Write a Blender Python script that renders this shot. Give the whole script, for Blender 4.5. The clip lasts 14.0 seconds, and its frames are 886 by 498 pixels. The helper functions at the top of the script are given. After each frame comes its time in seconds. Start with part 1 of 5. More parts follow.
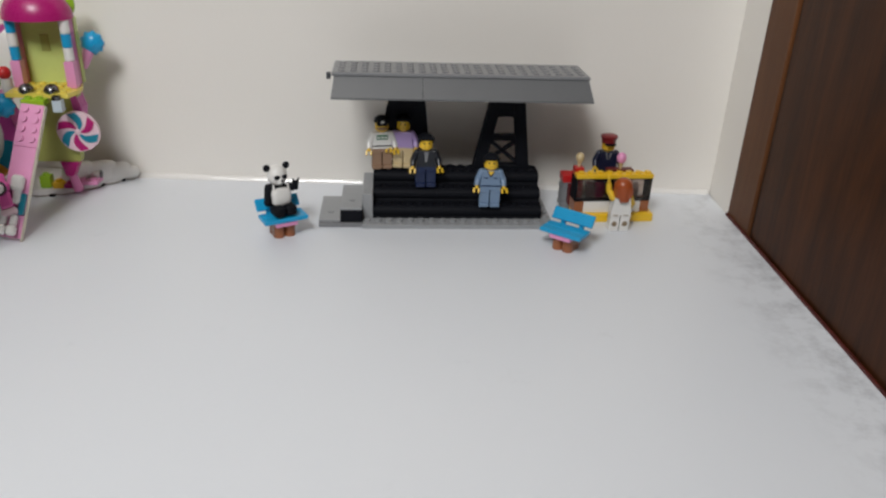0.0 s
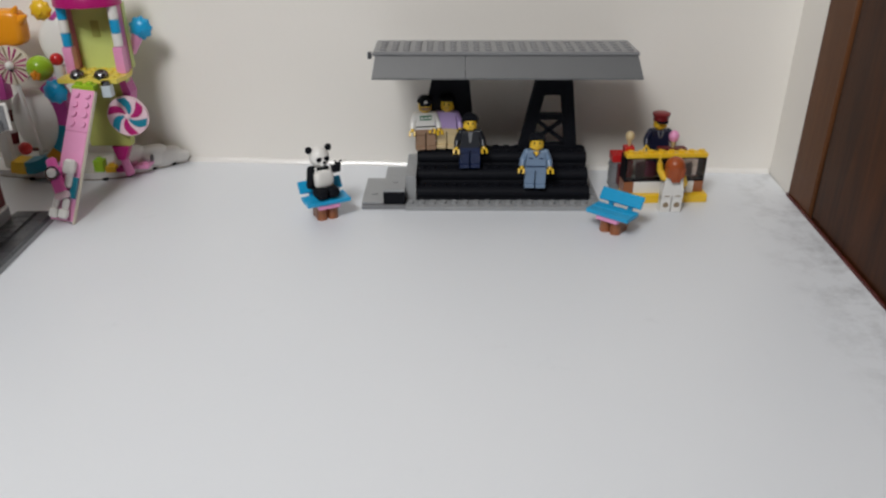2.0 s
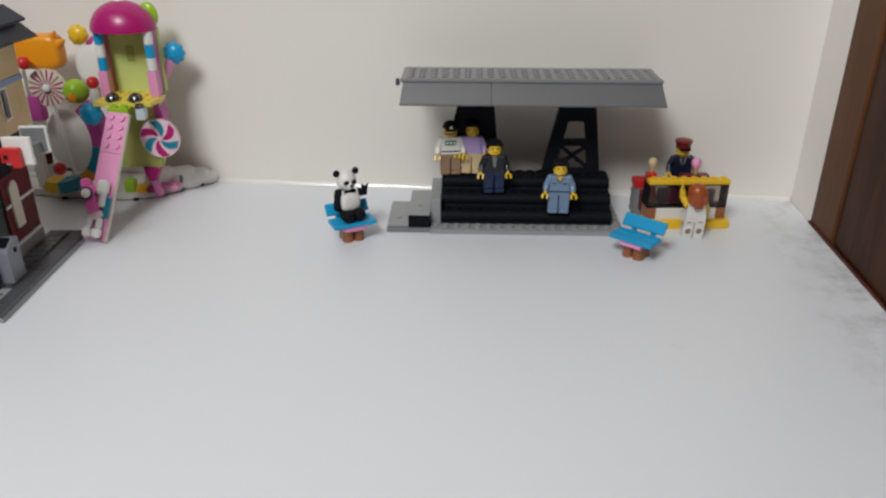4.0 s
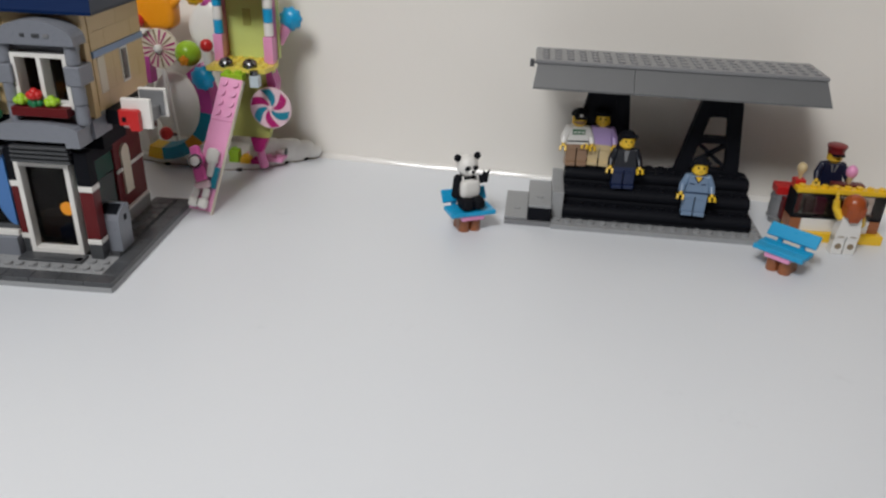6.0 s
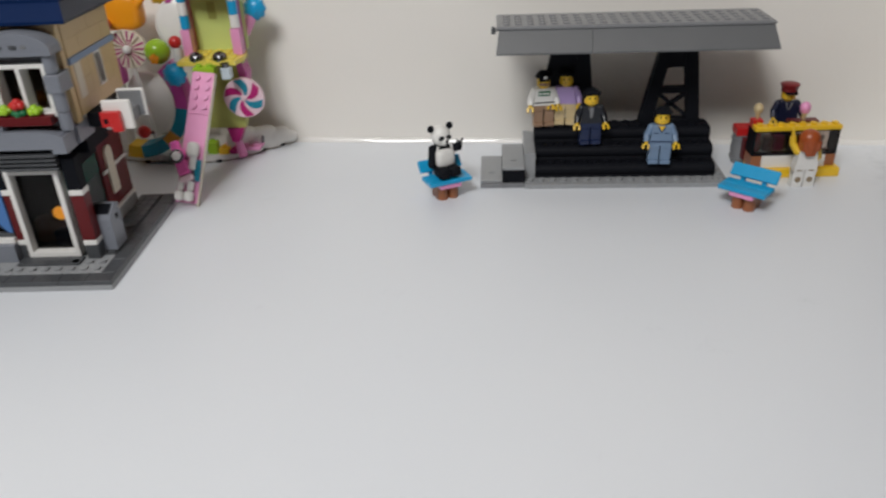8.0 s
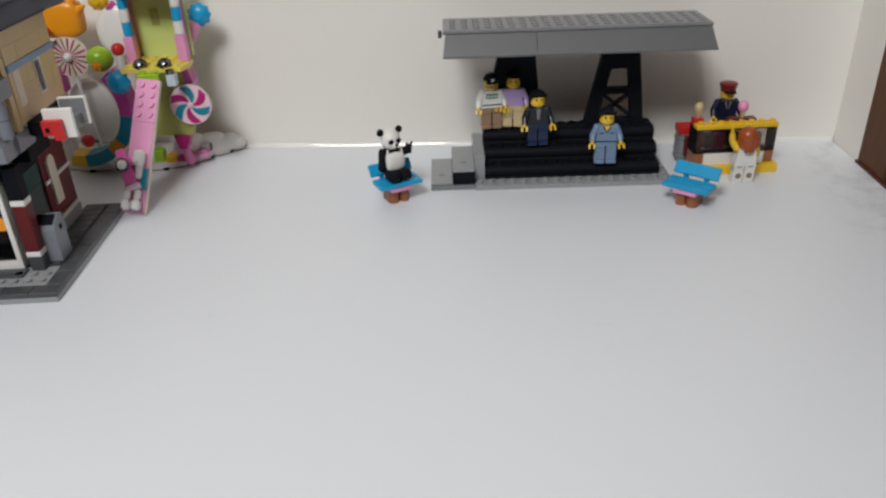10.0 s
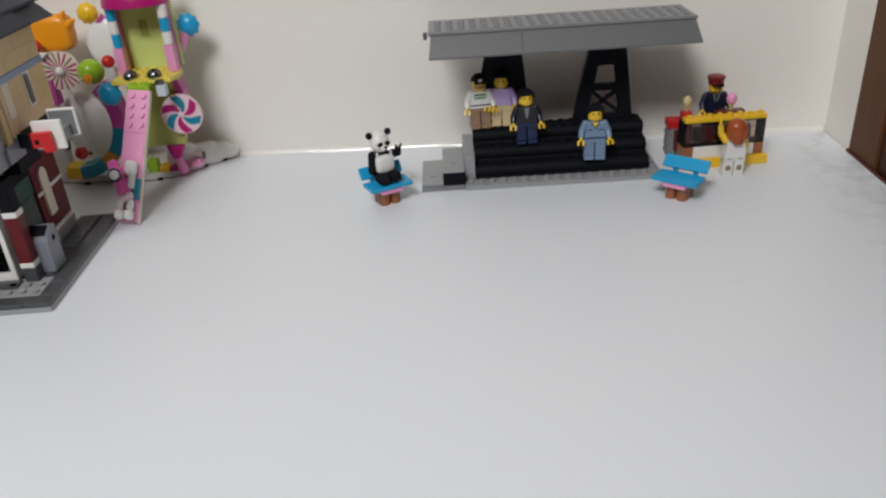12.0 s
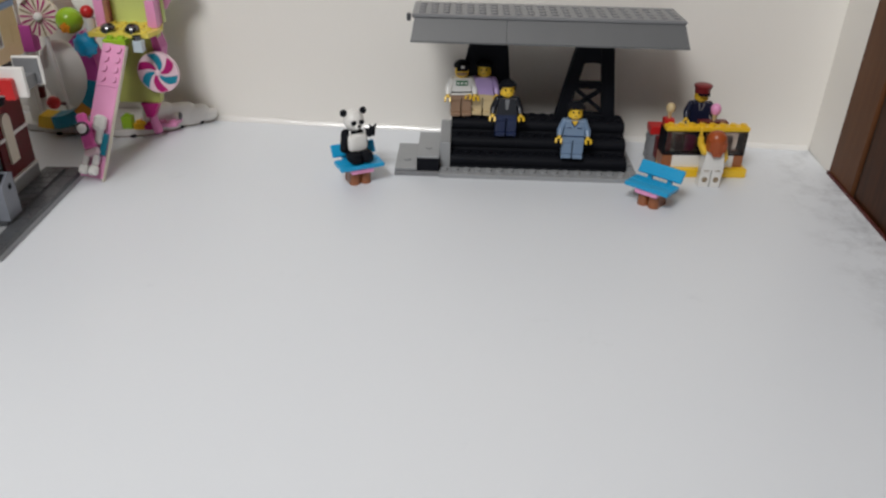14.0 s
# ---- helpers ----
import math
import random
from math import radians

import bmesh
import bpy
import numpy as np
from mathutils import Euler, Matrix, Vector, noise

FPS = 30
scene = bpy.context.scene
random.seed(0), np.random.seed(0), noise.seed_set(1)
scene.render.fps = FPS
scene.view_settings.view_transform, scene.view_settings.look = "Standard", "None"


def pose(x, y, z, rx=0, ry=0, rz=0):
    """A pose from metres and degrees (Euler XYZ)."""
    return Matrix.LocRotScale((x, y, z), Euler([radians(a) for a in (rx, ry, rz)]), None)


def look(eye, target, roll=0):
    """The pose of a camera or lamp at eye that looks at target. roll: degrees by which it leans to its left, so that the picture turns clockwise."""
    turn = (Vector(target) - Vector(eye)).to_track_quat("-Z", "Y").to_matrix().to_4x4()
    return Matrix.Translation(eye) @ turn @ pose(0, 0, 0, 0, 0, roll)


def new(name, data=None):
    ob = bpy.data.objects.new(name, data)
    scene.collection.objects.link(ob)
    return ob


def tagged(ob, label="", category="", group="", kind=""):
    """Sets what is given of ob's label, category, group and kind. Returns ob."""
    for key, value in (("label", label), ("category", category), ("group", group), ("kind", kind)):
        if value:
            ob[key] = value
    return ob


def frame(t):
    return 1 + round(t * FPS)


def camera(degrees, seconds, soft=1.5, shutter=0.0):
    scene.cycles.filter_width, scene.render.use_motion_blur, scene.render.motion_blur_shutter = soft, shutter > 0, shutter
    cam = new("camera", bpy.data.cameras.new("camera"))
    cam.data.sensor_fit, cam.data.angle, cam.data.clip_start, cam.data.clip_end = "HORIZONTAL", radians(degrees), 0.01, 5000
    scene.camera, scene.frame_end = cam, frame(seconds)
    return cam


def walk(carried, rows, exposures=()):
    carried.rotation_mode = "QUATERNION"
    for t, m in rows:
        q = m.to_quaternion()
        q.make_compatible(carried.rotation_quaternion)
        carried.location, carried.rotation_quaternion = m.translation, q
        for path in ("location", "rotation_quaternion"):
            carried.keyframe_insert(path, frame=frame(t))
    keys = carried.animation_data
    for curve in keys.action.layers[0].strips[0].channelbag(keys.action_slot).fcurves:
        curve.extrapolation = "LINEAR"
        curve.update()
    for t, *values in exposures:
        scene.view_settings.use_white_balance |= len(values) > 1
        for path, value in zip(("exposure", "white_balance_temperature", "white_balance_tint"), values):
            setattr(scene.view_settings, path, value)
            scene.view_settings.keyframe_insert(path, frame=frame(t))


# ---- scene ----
cam = camera(60.3, 14.0, soft=2.35, shutter=0.4)
PATH = [
    (0.0, 0.0110, -0.5235, 0.2317, -4.60, -25.48, -2.14),
    (0.5, 0.0124, -0.5220, 0.2368, -3.67, -26.26, -1.62),
    (1.0, 0.0215, -0.5171, 0.2324, -1.37, -27.26, 0.24),
    (1.5, 0.0223, -0.5143, 0.2292, 0.00, -27.19, 0.11),
    (2.0, 0.0248, -0.5158, 0.2276, 0.57, -26.85, 0.15),
    (2.5, 0.0304, -0.5105, 0.2247, 1.79, -26.64, 0.19),
    (2.7, 0.0321, -0.5115, 0.2180, 2.27, -26.00, 1.02),
    (4.8, -0.0033, -0.5243, 0.2391, 2.13, -25.17, -1.26),
    (5.0, -0.0092, -0.5166, 0.2370, 4.02, -25.15, -1.42),
    (5.5, -0.0214, -0.4892, 0.2272, 7.16, -25.42, -0.20),
    (6.0, -0.0299, -0.4884, 0.2221, 6.10, -26.72, -2.28),
    (6.5, -0.0179, -0.5056, 0.2249, 7.10, -27.50, 1.67),
    (7.0, -0.0128, -0.5142, 0.2298, 7.52, -27.76, 1.91),
    (7.5, -0.0125, -0.5159, 0.2302, 5.66, -28.03, 1.45),
    (8.0, -0.0300, -0.5098, 0.2279, 4.42, -28.63, 2.45),
    (8.2, -0.0159, -0.4950, 0.2220, 2.22, -28.51, 2.35),
    (10.3, -0.0281, -0.5172, 0.2284, 0.63, -28.42, 2.12),
    (10.5, -0.0259, -0.5187, 0.2280, 1.07, -29.07, 2.39),
    (11.0, -0.0200, -0.5157, 0.2234, 3.96, -28.92, 5.02),
    (11.5, -0.0168, -0.5194, 0.2269, 3.07, -28.43, 4.86),
    (12.0, -0.0166, -0.5172, 0.2245, 1.26, -27.88, 4.08),
    (12.5, -0.0133, -0.5105, 0.2256, 1.89, -28.26, 3.66),
    (13.0, -0.0080, -0.5085, 0.2291, 0.84, -28.21, 2.54),
    (13.5, 0.0072, -0.5019, 0.2228, 1.14, -29.08, 2.00),
    (14.0, 0.0058, -0.5084, 0.2260, 1.06, -29.47, -1.36),
]



def eye_pose(x, y, z, yaw, pitch, roll):
    return pose(x, y, z, 90 + pitch, 0, yaw) @ pose(0, 0, 0, 0, 0, -roll)


walk(cam, [(t, eye_pose(*p)) for t, *p in PATH])

# ---------------------------------------------------------------- light
world = bpy.data.worlds.new("world")
scene.world = world
world.use_nodes = True
world.node_tree.nodes["Background"].inputs["Color"].default_value = (0.9, 0.95, 1.0, 1)
world.node_tree.nodes["Background"].inputs["Strength"].default_value = 0.25


def area_lamp(name, at, to, sx, sy, watts, color):
    data = bpy.data.lights.new(name, "AREA")
    data.shape, data.size, data.size_y, data.energy, data.color = "RECTANGLE", sx, sy, watts, color
    ob = new(name, data)
    ob.matrix_world = look(at, to)
    return ob


# Soft overhead fill, added to lighten the shadows; not a fixture of the room.
area_lamp("fill_lamp", (-0.45, -0.9, 1.70), (-0.1, -0.1, 0.0), 1.3, 1.0, 7.9, (0.995, 0.945, 0.91))
area_lamp("room_lamp", (-0.31, -0.90, 0.96), (0.0, 0.05, 0.06), 0.34, 0.28, 9.3, (0.98, 0.985, 0.985))

# ---------------------------------------------------------------- mesh helpers
U, B, PL = 0.008, 0.0096, 0.0032      # stud pitch, brick height, plate height


def box(bm, x0, y0, z0, x1, y1, z1, mi=0, c=0.00025, m=None):
    """A chamfered box."""
    lo, hi = (x0, y0, z0), (x1, y1, z1)
    c = min(c, (x1 - x0) / 3, (y1 - y0) / 3, (z1 - z0) / 3)
    V = {}
    for s in [(a, b, d) for a in (0, 1) for b in (0, 1) for d in (0, 1)]:
        for ax in range(3):
            p = [(lo[k] + (c if k != ax else 0)) if s[k] == 0 else (hi[k] - (c if k != ax else 0)) for k in range(3)]
            p = Vector(p)
            V[s, ax] = bm.verts.new(m @ p if m else p)
    out = []

    def f(vs):
        fc = bm.faces.new(vs)
        fc.material_index = mi
        out.append(fc)
    for ax in range(3):
        a, b = [k for k in range(3) if k != ax]
        for s in (0, 1):
            ring = []
            for (i, j) in ((0, 0), (1, 0), (1, 1), (0, 1)):
                k = [0, 0, 0]
                k[ax], k[a], k[b] = s, i, j
                ring.append(V[tuple(k), ax])
            f(ring)
        for i in (0, 1):
            for j in (0, 1):
                k0, k1 = [0, 0, 0], [0, 0, 0]
                k0[a], k0[b], k1[a], k1[b] = i, j, i, j
                k0[ax], k1[ax] = 0, 1
                f([V[tuple(k0), a], V[tuple(k1), a], V[tuple(k1), b], V[tuple(k0), b]])
    for s in [(a, b, d) for a in (0, 1) for b in (0, 1) for d in (0, 1)]:
        f([V[s, 0], V[s, 1], V[s, 2]])
    return out


def cyl(bm, p0, p1, r0, r1=None, seg=16, mi=0, caps=True):
    """A round bar from p0 to p1."""
    p0, p1 = Vector(p0), Vector(p1)
    r1 = r0 if r1 is None else r1
    q = (p1 - p0).to_track_quat("Z", "Y")
    rings = []
    for p, r in ((p0, r0), (p1, r1)):
        rings.append([bm.verts.new(p + q @ Vector((r * math.cos(2 * math.pi * k / seg), r * math.sin(2 * math.pi * k / seg), 0))) for k in range(seg)])
    for k in range(seg):
        fc = bm.faces.new((rings[0][k], rings[0][(k + 1) % seg], rings[1][(k + 1) % seg], rings[1][k]))
        fc.smooth, fc.material_index = True, mi
    if caps:
        for ring in (rings[0][::-1], rings[1]):
            fc = bm.faces.new(ring)
            fc.material_index = mi
            for e in fc.edges:
                e.smooth = False


def ball(bm, at, r, seg=18, rings=10, mi=0, scale=(1, 1, 1), m=None, low=-90, high=90):
    """A ball, or the belt of one between two latitudes."""
    at = Vector(at)
    grid = []
    for i in range(rings + 1):
        la = radians(low + (high - low) * i / rings)
        if abs(math.cos(la)) < 1e-4:
            row = [bm.verts.new(_m(m, at + Vector((0, 0, r * scale[2] * math.sin(la)))))]
        else:
            row = [bm.verts.new(_m(m, at + Vector((r * scale[0] * math.cos(la) * math.cos(2 * math.pi * k / seg), r * scale[1] * math.cos(la) * math.sin(2 * math.pi * k / seg), r * scale[2] * math.sin(la))))) for k in range(seg)]
        grid.append(row)
    for a, b in zip(grid, grid[1:]):
        for k in range(seg):
            vs = [a[k % len(a)], a[(k + 1) % len(a)], b[(k + 1) % len(b)], b[k % len(b)]]
            vs = list(dict.fromkeys(vs))
            fc = bm.faces.new(vs)
            fc.smooth, fc.material_index = True, mi
    for row in (grid[0], grid[-1]):
        if len(row) > 2:
            fc = bm.faces.new(row)
            fc.material_index = mi
            for e in fc.edges:
                e.smooth = False


def _m(m, v):
    return m @ v if m else v


def prism(bm, pts, a, b, axis="x", mi=0, m=None):
    """A polygon of (p, q) pairs, drawn out from a to b along an axis. x: (y, z); y: (x, z); z: (x, y)."""
    def at(p, q, d):
        v = Vector({"x": (d, p, q), "y": (p, d, q), "z": (p, q, d)}[axis])
        return bm.verts.new(_m(m, v))
    r0, r1 = [at(p, q, a) for p, q in pts], [at(p, q, b) for p, q in pts]
    n = len(pts)
    for k in range(n):
        bm.faces.new((r0[k], r0[(k + 1) % n], r1[(k + 1) % n], r1[k])).material_index = mi
    bm.faces.new(r0[::-1]).material_index = mi
    bm.faces.new(r1).material_index = mi


def studs(bm, x0, y0, z, nx, ny, mi=0, m=None, skip=()):
    """Rows of studs on a plate whose corner is (x0, y0, z)."""
    for i in range(nx):
        for j in range(ny):
            if (i, j) in skip:
                continue
            c = Vector((x0 + (i + 0.5) * U, y0 + (j + 0.5) * U, z))
            cyl(bm, _m(m, c), _m(m, c + Vector((0, 0, 0.0017))), 0.0024, seg=12, mi=mi)


def superball(bm, at, rx, ry, rz, e=0.6, seg=24, rings=14, mi=0):
    """A puffed block: a ball drawn towards its bounding box as e falls below 1."""
    sg = lambda v: math.copysign(abs(v) ** e, v)
    at = Vector(at)
    grid = []
    for i in range(rings + 1):
        la = math.pi * (i / rings - 0.5)
        row = [bm.verts.new(at + Vector((rx * sg(math.cos(la)) * sg(math.cos(lo)), ry * sg(math.cos(la)) * sg(math.sin(lo)), rz * sg(math.sin(la))))) for lo in [2 * math.pi * (k + 0.5) / seg for k in range(seg)]] if 0 < i < rings else [bm.verts.new(at + Vector((0, 0, rz * (1 if i else -1))))]
        grid.append(row)
    for a, b in zip(grid, grid[1:]):
        for k in range(seg):
            fc = bm.faces.new(list(dict.fromkeys([a[k % len(a)], a[(k + 1) % len(a)], b[(k + 1) % len(b)], b[k % len(b)]])))
            fc.smooth, fc.material_index = True, mi


def brick(bm, x, y, z, nx, ny, h=B, mi=0, top=True, m=None):
    """A brick of nx by ny studs with its corner at (x, y, z)."""
    g = 0.00006
    box(bm, x + g, y + g, z, x + nx * U - g, y + ny * U - g, z + h - 0.00005, mi, m=m)
    if top:
        studs(bm, x, y, z + h - 0.0001, nx, ny, mi, m=m)


def part(name, bm, mats, parent=None, label="", m=None):
    bmesh.ops.recalc_face_normals(bm, faces=bm.faces)
    me = bpy.data.meshes.new(name)
    bm.to_mesh(me)
    bm.free()
    for mat in (mats if isinstance(mats, (list, tuple)) else [mats]):
        me.materials.append(mat)
    ob = new(name, me)
    if parent:
        ob.parent = parent
    if m is not None:
        ob.matrix_basis = m
    if label:
        tagged(ob, label)
    return ob


def thing(name, m, label, category, group=""):
    ob = new(name)
    ob.empty_display_size = 0.01
    ob.matrix_basis = m
    return tagged(ob, label, category, group)


def made(fn, *args, **kw):
    bm = bmesh.new()
    fn(bm, *args, **kw)
    return bm


# ---------------------------------------------------------------- materials
def nodes_of(name):
    mat = bpy.data.materials.new(name)
    mat.use_nodes = True
    nt = mat.node_tree
    return mat, nt, nt.nodes["Principled BSDF"]


def plastic(name, rgb, rough=0.28, vary=0.05, grain=0.015, gloss=0.5, spread=1.0):
    """Moulded plastic: faint mottling, dust and fine scratches, and a tone that differs a little from piece to piece."""
    mat, nt, bsdf = nodes_of(name)
    tc = nt.nodes.new("ShaderNodeTexCoord")
    big = nt.nodes.new("ShaderNodeTexNoise")
    big.inputs["Scale"].default_value = 60
    big.inputs["Detail"].default_value = 3
    fine = nt.nodes.new("ShaderNodeTexNoise")
    fine.inputs["Scale"].default_value = 900
    fine.inputs["Detail"].default_value = 2
    info = nt.nodes.new("ShaderNodeObjectInfo")
    nt.links.new(tc.outputs["Object"], big.inputs["Vector"])
    nt.links.new(tc.outputs["Object"], fine.inputs["Vector"])
    bsdf.inputs["Specular IOR Level"].default_value = gloss
    hsv = nt.nodes.new("ShaderNodeHueSaturation")
    hsv.inputs["Color"].default_value = (*rgb, 1)
    mix = nt.nodes.new("ShaderNodeMath")
    mix.operation = "MULTIPLY_ADD"
    mix.inputs[1].default_value = vary * 2
    mix.inputs[2].default_value = 1 - vary
    add = nt.nodes.new("ShaderNodeMath")
    add.operation = "MULTIPLY_ADD"
    add.inputs[1].default_value = vary
    nt.links.new(big.outputs["Fac"], mix.inputs[0])
    nt.links.new(info.outputs["Random"], add.inputs[0])
    nt.links.new(mix.outputs[0], add.inputs[2])
    nt.links.new(add.outputs[0], hsv.inputs["Value"])
    nt.links.new(hsv.outputs["Color"], bsdf.inputs["Base Color"])
    ramp = nt.nodes.new("ShaderNodeMapRange")
    ramp.inputs["To Min"].default_value = rough - 0.08 * spread
    ramp.inputs["To Max"].default_value = rough + 0.14 * spread
    nt.links.new(fine.outputs["Fac"], ramp.inputs["Value"])
    nt.links.new(ramp.outputs[0], bsdf.inputs["Roughness"])
    bump = nt.nodes.new("ShaderNodeBump")
    bump.inputs["Strength"].default_value = grain * 4
    bump.inputs["Distance"].default_value = 0.0002
    nt.links.new(fine.outputs["Fac"], bump.inputs["Height"])
    nt.links.new(bump.outputs[0], bsdf.inputs["Normal"])
    return mat


def painted(name, rgb, rgb2, rough, scale, bump_amount, stains=0.0):
    """Paint or laminate with faint clouds, marks and a fine relief."""
    mat, nt, bsdf = nodes_of(name)
    tc = nt.nodes.new("ShaderNodeTexCoord")
    a = nt.nodes.new("ShaderNodeTexNoise")
    a.inputs["Scale"].default_value = 5
    a.inputs["Detail"].default_value = 5
    b = nt.nodes.new("ShaderNodeTexNoise")
    b.inputs["Scale"].default_value = scale
    b.inputs["Detail"].default_value = 4
    s = nt.nodes.new("ShaderNodeTexNoise")
    s.inputs["Scale"].default_value = 24
    s.inputs["Detail"].default_value = 6
    s.inputs["Roughness"].default_value = 0.7
    for n in (a, b, s):
        nt.links.new(tc.outputs["Object"], n.inputs["Vector"])
    mix = nt.nodes.new("ShaderNodeMix")
    mix.data_type = "RGBA"
    mix.inputs["A"].default_value, mix.inputs["B"].default_value = (*rgb, 1), (*rgb2, 1)
    nt.links.new(a.outputs["Fac"], mix.inputs["Factor"])
    st = nt.nodes.new("ShaderNodeMapRange")
    st.inputs["From Min"].default_value, st.inputs["From Max"].default_value = 0.64, 0.8
    st.inputs["To Max"].default_value = stains
    nt.links.new(s.outputs["Fac"], st.inputs["Value"])
    mix2 = nt.nodes.new("ShaderNodeMix")
    mix2.data_type = "RGBA"
    mix2.inputs["B"].default_value = (rgb[0] * 0.5, rgb[1] * 0.5, rgb[2] * 0.5, 1)
    nt.links.new(st.outputs[0], mix2.inputs["Factor"])
    nt.links.new(mix.outputs["Result"], mix2.inputs["A"])
    nt.links.new(mix2.outputs["Result"], bsdf.inputs["Base Color"])
    rr = nt.nodes.new("ShaderNodeMapRange")
    rr.inputs["To Min"].default_value, rr.inputs["To Max"].default_value = rough - 0.06, rough + 0.08
    nt.links.new(b.outputs["Fac"], rr.inputs["Value"])
    nt.links.new(rr.outputs[0], bsdf.inputs["Roughness"])
    bump = nt.nodes.new("ShaderNodeBump")
    bump.inputs["Strength"].default_value = bump_amount
    bump.inputs["Distance"].default_value = 0.001
    nt.links.new(b.outputs["Fac"], bump.inputs["Height"])
    nt.links.new(bump.outputs[0], bsdf.inputs["Normal"])
    return mat


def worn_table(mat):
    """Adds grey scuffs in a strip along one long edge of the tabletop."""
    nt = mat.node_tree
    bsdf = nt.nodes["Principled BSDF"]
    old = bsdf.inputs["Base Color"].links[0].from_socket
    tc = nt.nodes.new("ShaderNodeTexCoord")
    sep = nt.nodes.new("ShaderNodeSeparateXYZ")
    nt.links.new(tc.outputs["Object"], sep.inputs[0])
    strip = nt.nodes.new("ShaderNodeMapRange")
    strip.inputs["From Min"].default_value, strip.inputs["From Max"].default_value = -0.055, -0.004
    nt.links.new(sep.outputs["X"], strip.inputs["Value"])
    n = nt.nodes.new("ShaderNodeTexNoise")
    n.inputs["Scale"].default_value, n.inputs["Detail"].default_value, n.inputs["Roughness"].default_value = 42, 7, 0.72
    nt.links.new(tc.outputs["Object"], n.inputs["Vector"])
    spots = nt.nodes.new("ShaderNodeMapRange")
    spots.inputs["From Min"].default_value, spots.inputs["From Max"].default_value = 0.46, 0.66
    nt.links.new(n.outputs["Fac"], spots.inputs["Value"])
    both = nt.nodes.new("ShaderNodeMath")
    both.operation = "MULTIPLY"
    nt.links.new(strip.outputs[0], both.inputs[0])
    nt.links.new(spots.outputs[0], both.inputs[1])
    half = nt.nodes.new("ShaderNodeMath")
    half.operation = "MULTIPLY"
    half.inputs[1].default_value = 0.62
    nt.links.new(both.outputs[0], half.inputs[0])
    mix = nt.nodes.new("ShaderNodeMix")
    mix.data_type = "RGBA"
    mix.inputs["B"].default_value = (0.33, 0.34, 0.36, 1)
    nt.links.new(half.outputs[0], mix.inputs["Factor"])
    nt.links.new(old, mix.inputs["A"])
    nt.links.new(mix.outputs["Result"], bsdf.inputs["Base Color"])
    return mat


def varnished_wood(name, dark, light, rough=0.3):
    mat, nt, bsdf = nodes_of(name)
    tc = nt.nodes.new("ShaderNodeTexCoord")
    mp = nt.nodes.new("ShaderNodeMapping")
    mp.inputs["Scale"].default_value = (14, 14, 1.6)
    n = nt.nodes.new("ShaderNodeTexNoise")
    n.inputs["Scale"].default_value = 3
    n.inputs["Detail"].default_value = 8
    n.inputs["Distortion"].default_value = 1.2
    f = nt.nodes.new("ShaderNodeTexNoise")
    f.inputs["Scale"].default_value = 40
    f.inputs["Detail"].default_value = 4
    nt.links.new(tc.outputs["Object"], mp.inputs["Vector"])
    nt.links.new(mp.outputs[0], n.inputs["Vector"])
    nt.links.new(mp.outputs[0], f.inputs["Vector"])
    ramp = nt.nodes.new("ShaderNodeValToRGB")
    ramp.color_ramp.elements[0].position, ramp.color_ramp.elements[1].position = 0.32, 0.72
    ramp.color_ramp.elements[0].color, ramp.color_ramp.elements[1].color = (*dark, 1), (*light, 1)
    mixf = nt.nodes.new("ShaderNodeMath")
    mixf.operation = "MULTIPLY_ADD"
    mixf.inputs[1].default_value = 0.3
    nt.links.new(f.outputs["Fac"], mixf.inputs[0])
    sub = nt.nodes.new("ShaderNodeMath")
    sub.operation = "SUBTRACT"
    sub.inputs[1].default_value = 0.15
    nt.links.new(n.outputs["Fac"], sub.inputs[0])
    nt.links.new(sub.outputs[0], mixf.inputs[2])
    nt.links.new(mixf.outputs[0], ramp.inputs["Fac"])
    nt.links.new(ramp.outputs["Color"], bsdf.inputs["Base Color"])
    bsdf.inputs["Roughness"].default_value = rough
    bsdf.inputs["Specular IOR Level"].default_value = 0.14
    bump = nt.nodes.new("ShaderNodeBump")
    bump.inputs["Strength"].default_value = 0.12
    bump.inputs["Distance"].default_value = 0.0006
    nt.links.new(f.outputs["Fac"], bump.inputs["Height"])
    nt.links.new(bump.outputs[0], bsdf.inputs["Normal"])
    return mat


def clear(name, rgb, rough=0.05, ior=1.45):
    mat, nt, bsdf = nodes_of(name)
    bsdf.inputs["Base Color"].default_value = (*rgb, 1)
    bsdf.inputs["Transmission Weight"].default_value = 1.0
    bsdf.inputs["Roughness"].default_value = rough
    bsdf.inputs["IOR"].default_value = ior
    return mat


def chrome(name, rgb, rough):
    mat, nt, bsdf = nodes_of(name)
    bsdf.inputs["Base Color"].default_value = (*rgb, 1)
    bsdf.inputs["Metallic"].default_value = 1.0
    bsdf.inputs["Roughness"].default_value = rough
    return mat


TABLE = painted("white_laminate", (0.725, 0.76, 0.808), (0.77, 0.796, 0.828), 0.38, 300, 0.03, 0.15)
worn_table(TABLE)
WALL = painted("cream_wall_paint", (0.82, 0.792, 0.742), (0.85, 0.82, 0.772), 0.6, 220, 0.12, 0.03)
# For unseen walls only: darkened so that they bounce less light back.
WALL_DIM = painted("low_bounce_wall_paint", (0.36, 0.33, 0.29), (0.40, 0.37, 0.33), 0.6, 220, 0.12, 0.03)
WOOD = varnished_wood("dark_varnished_wood", (0.028, 0.0100, 0.0038), (0.076, 0.025, 0.0080), 0.45)
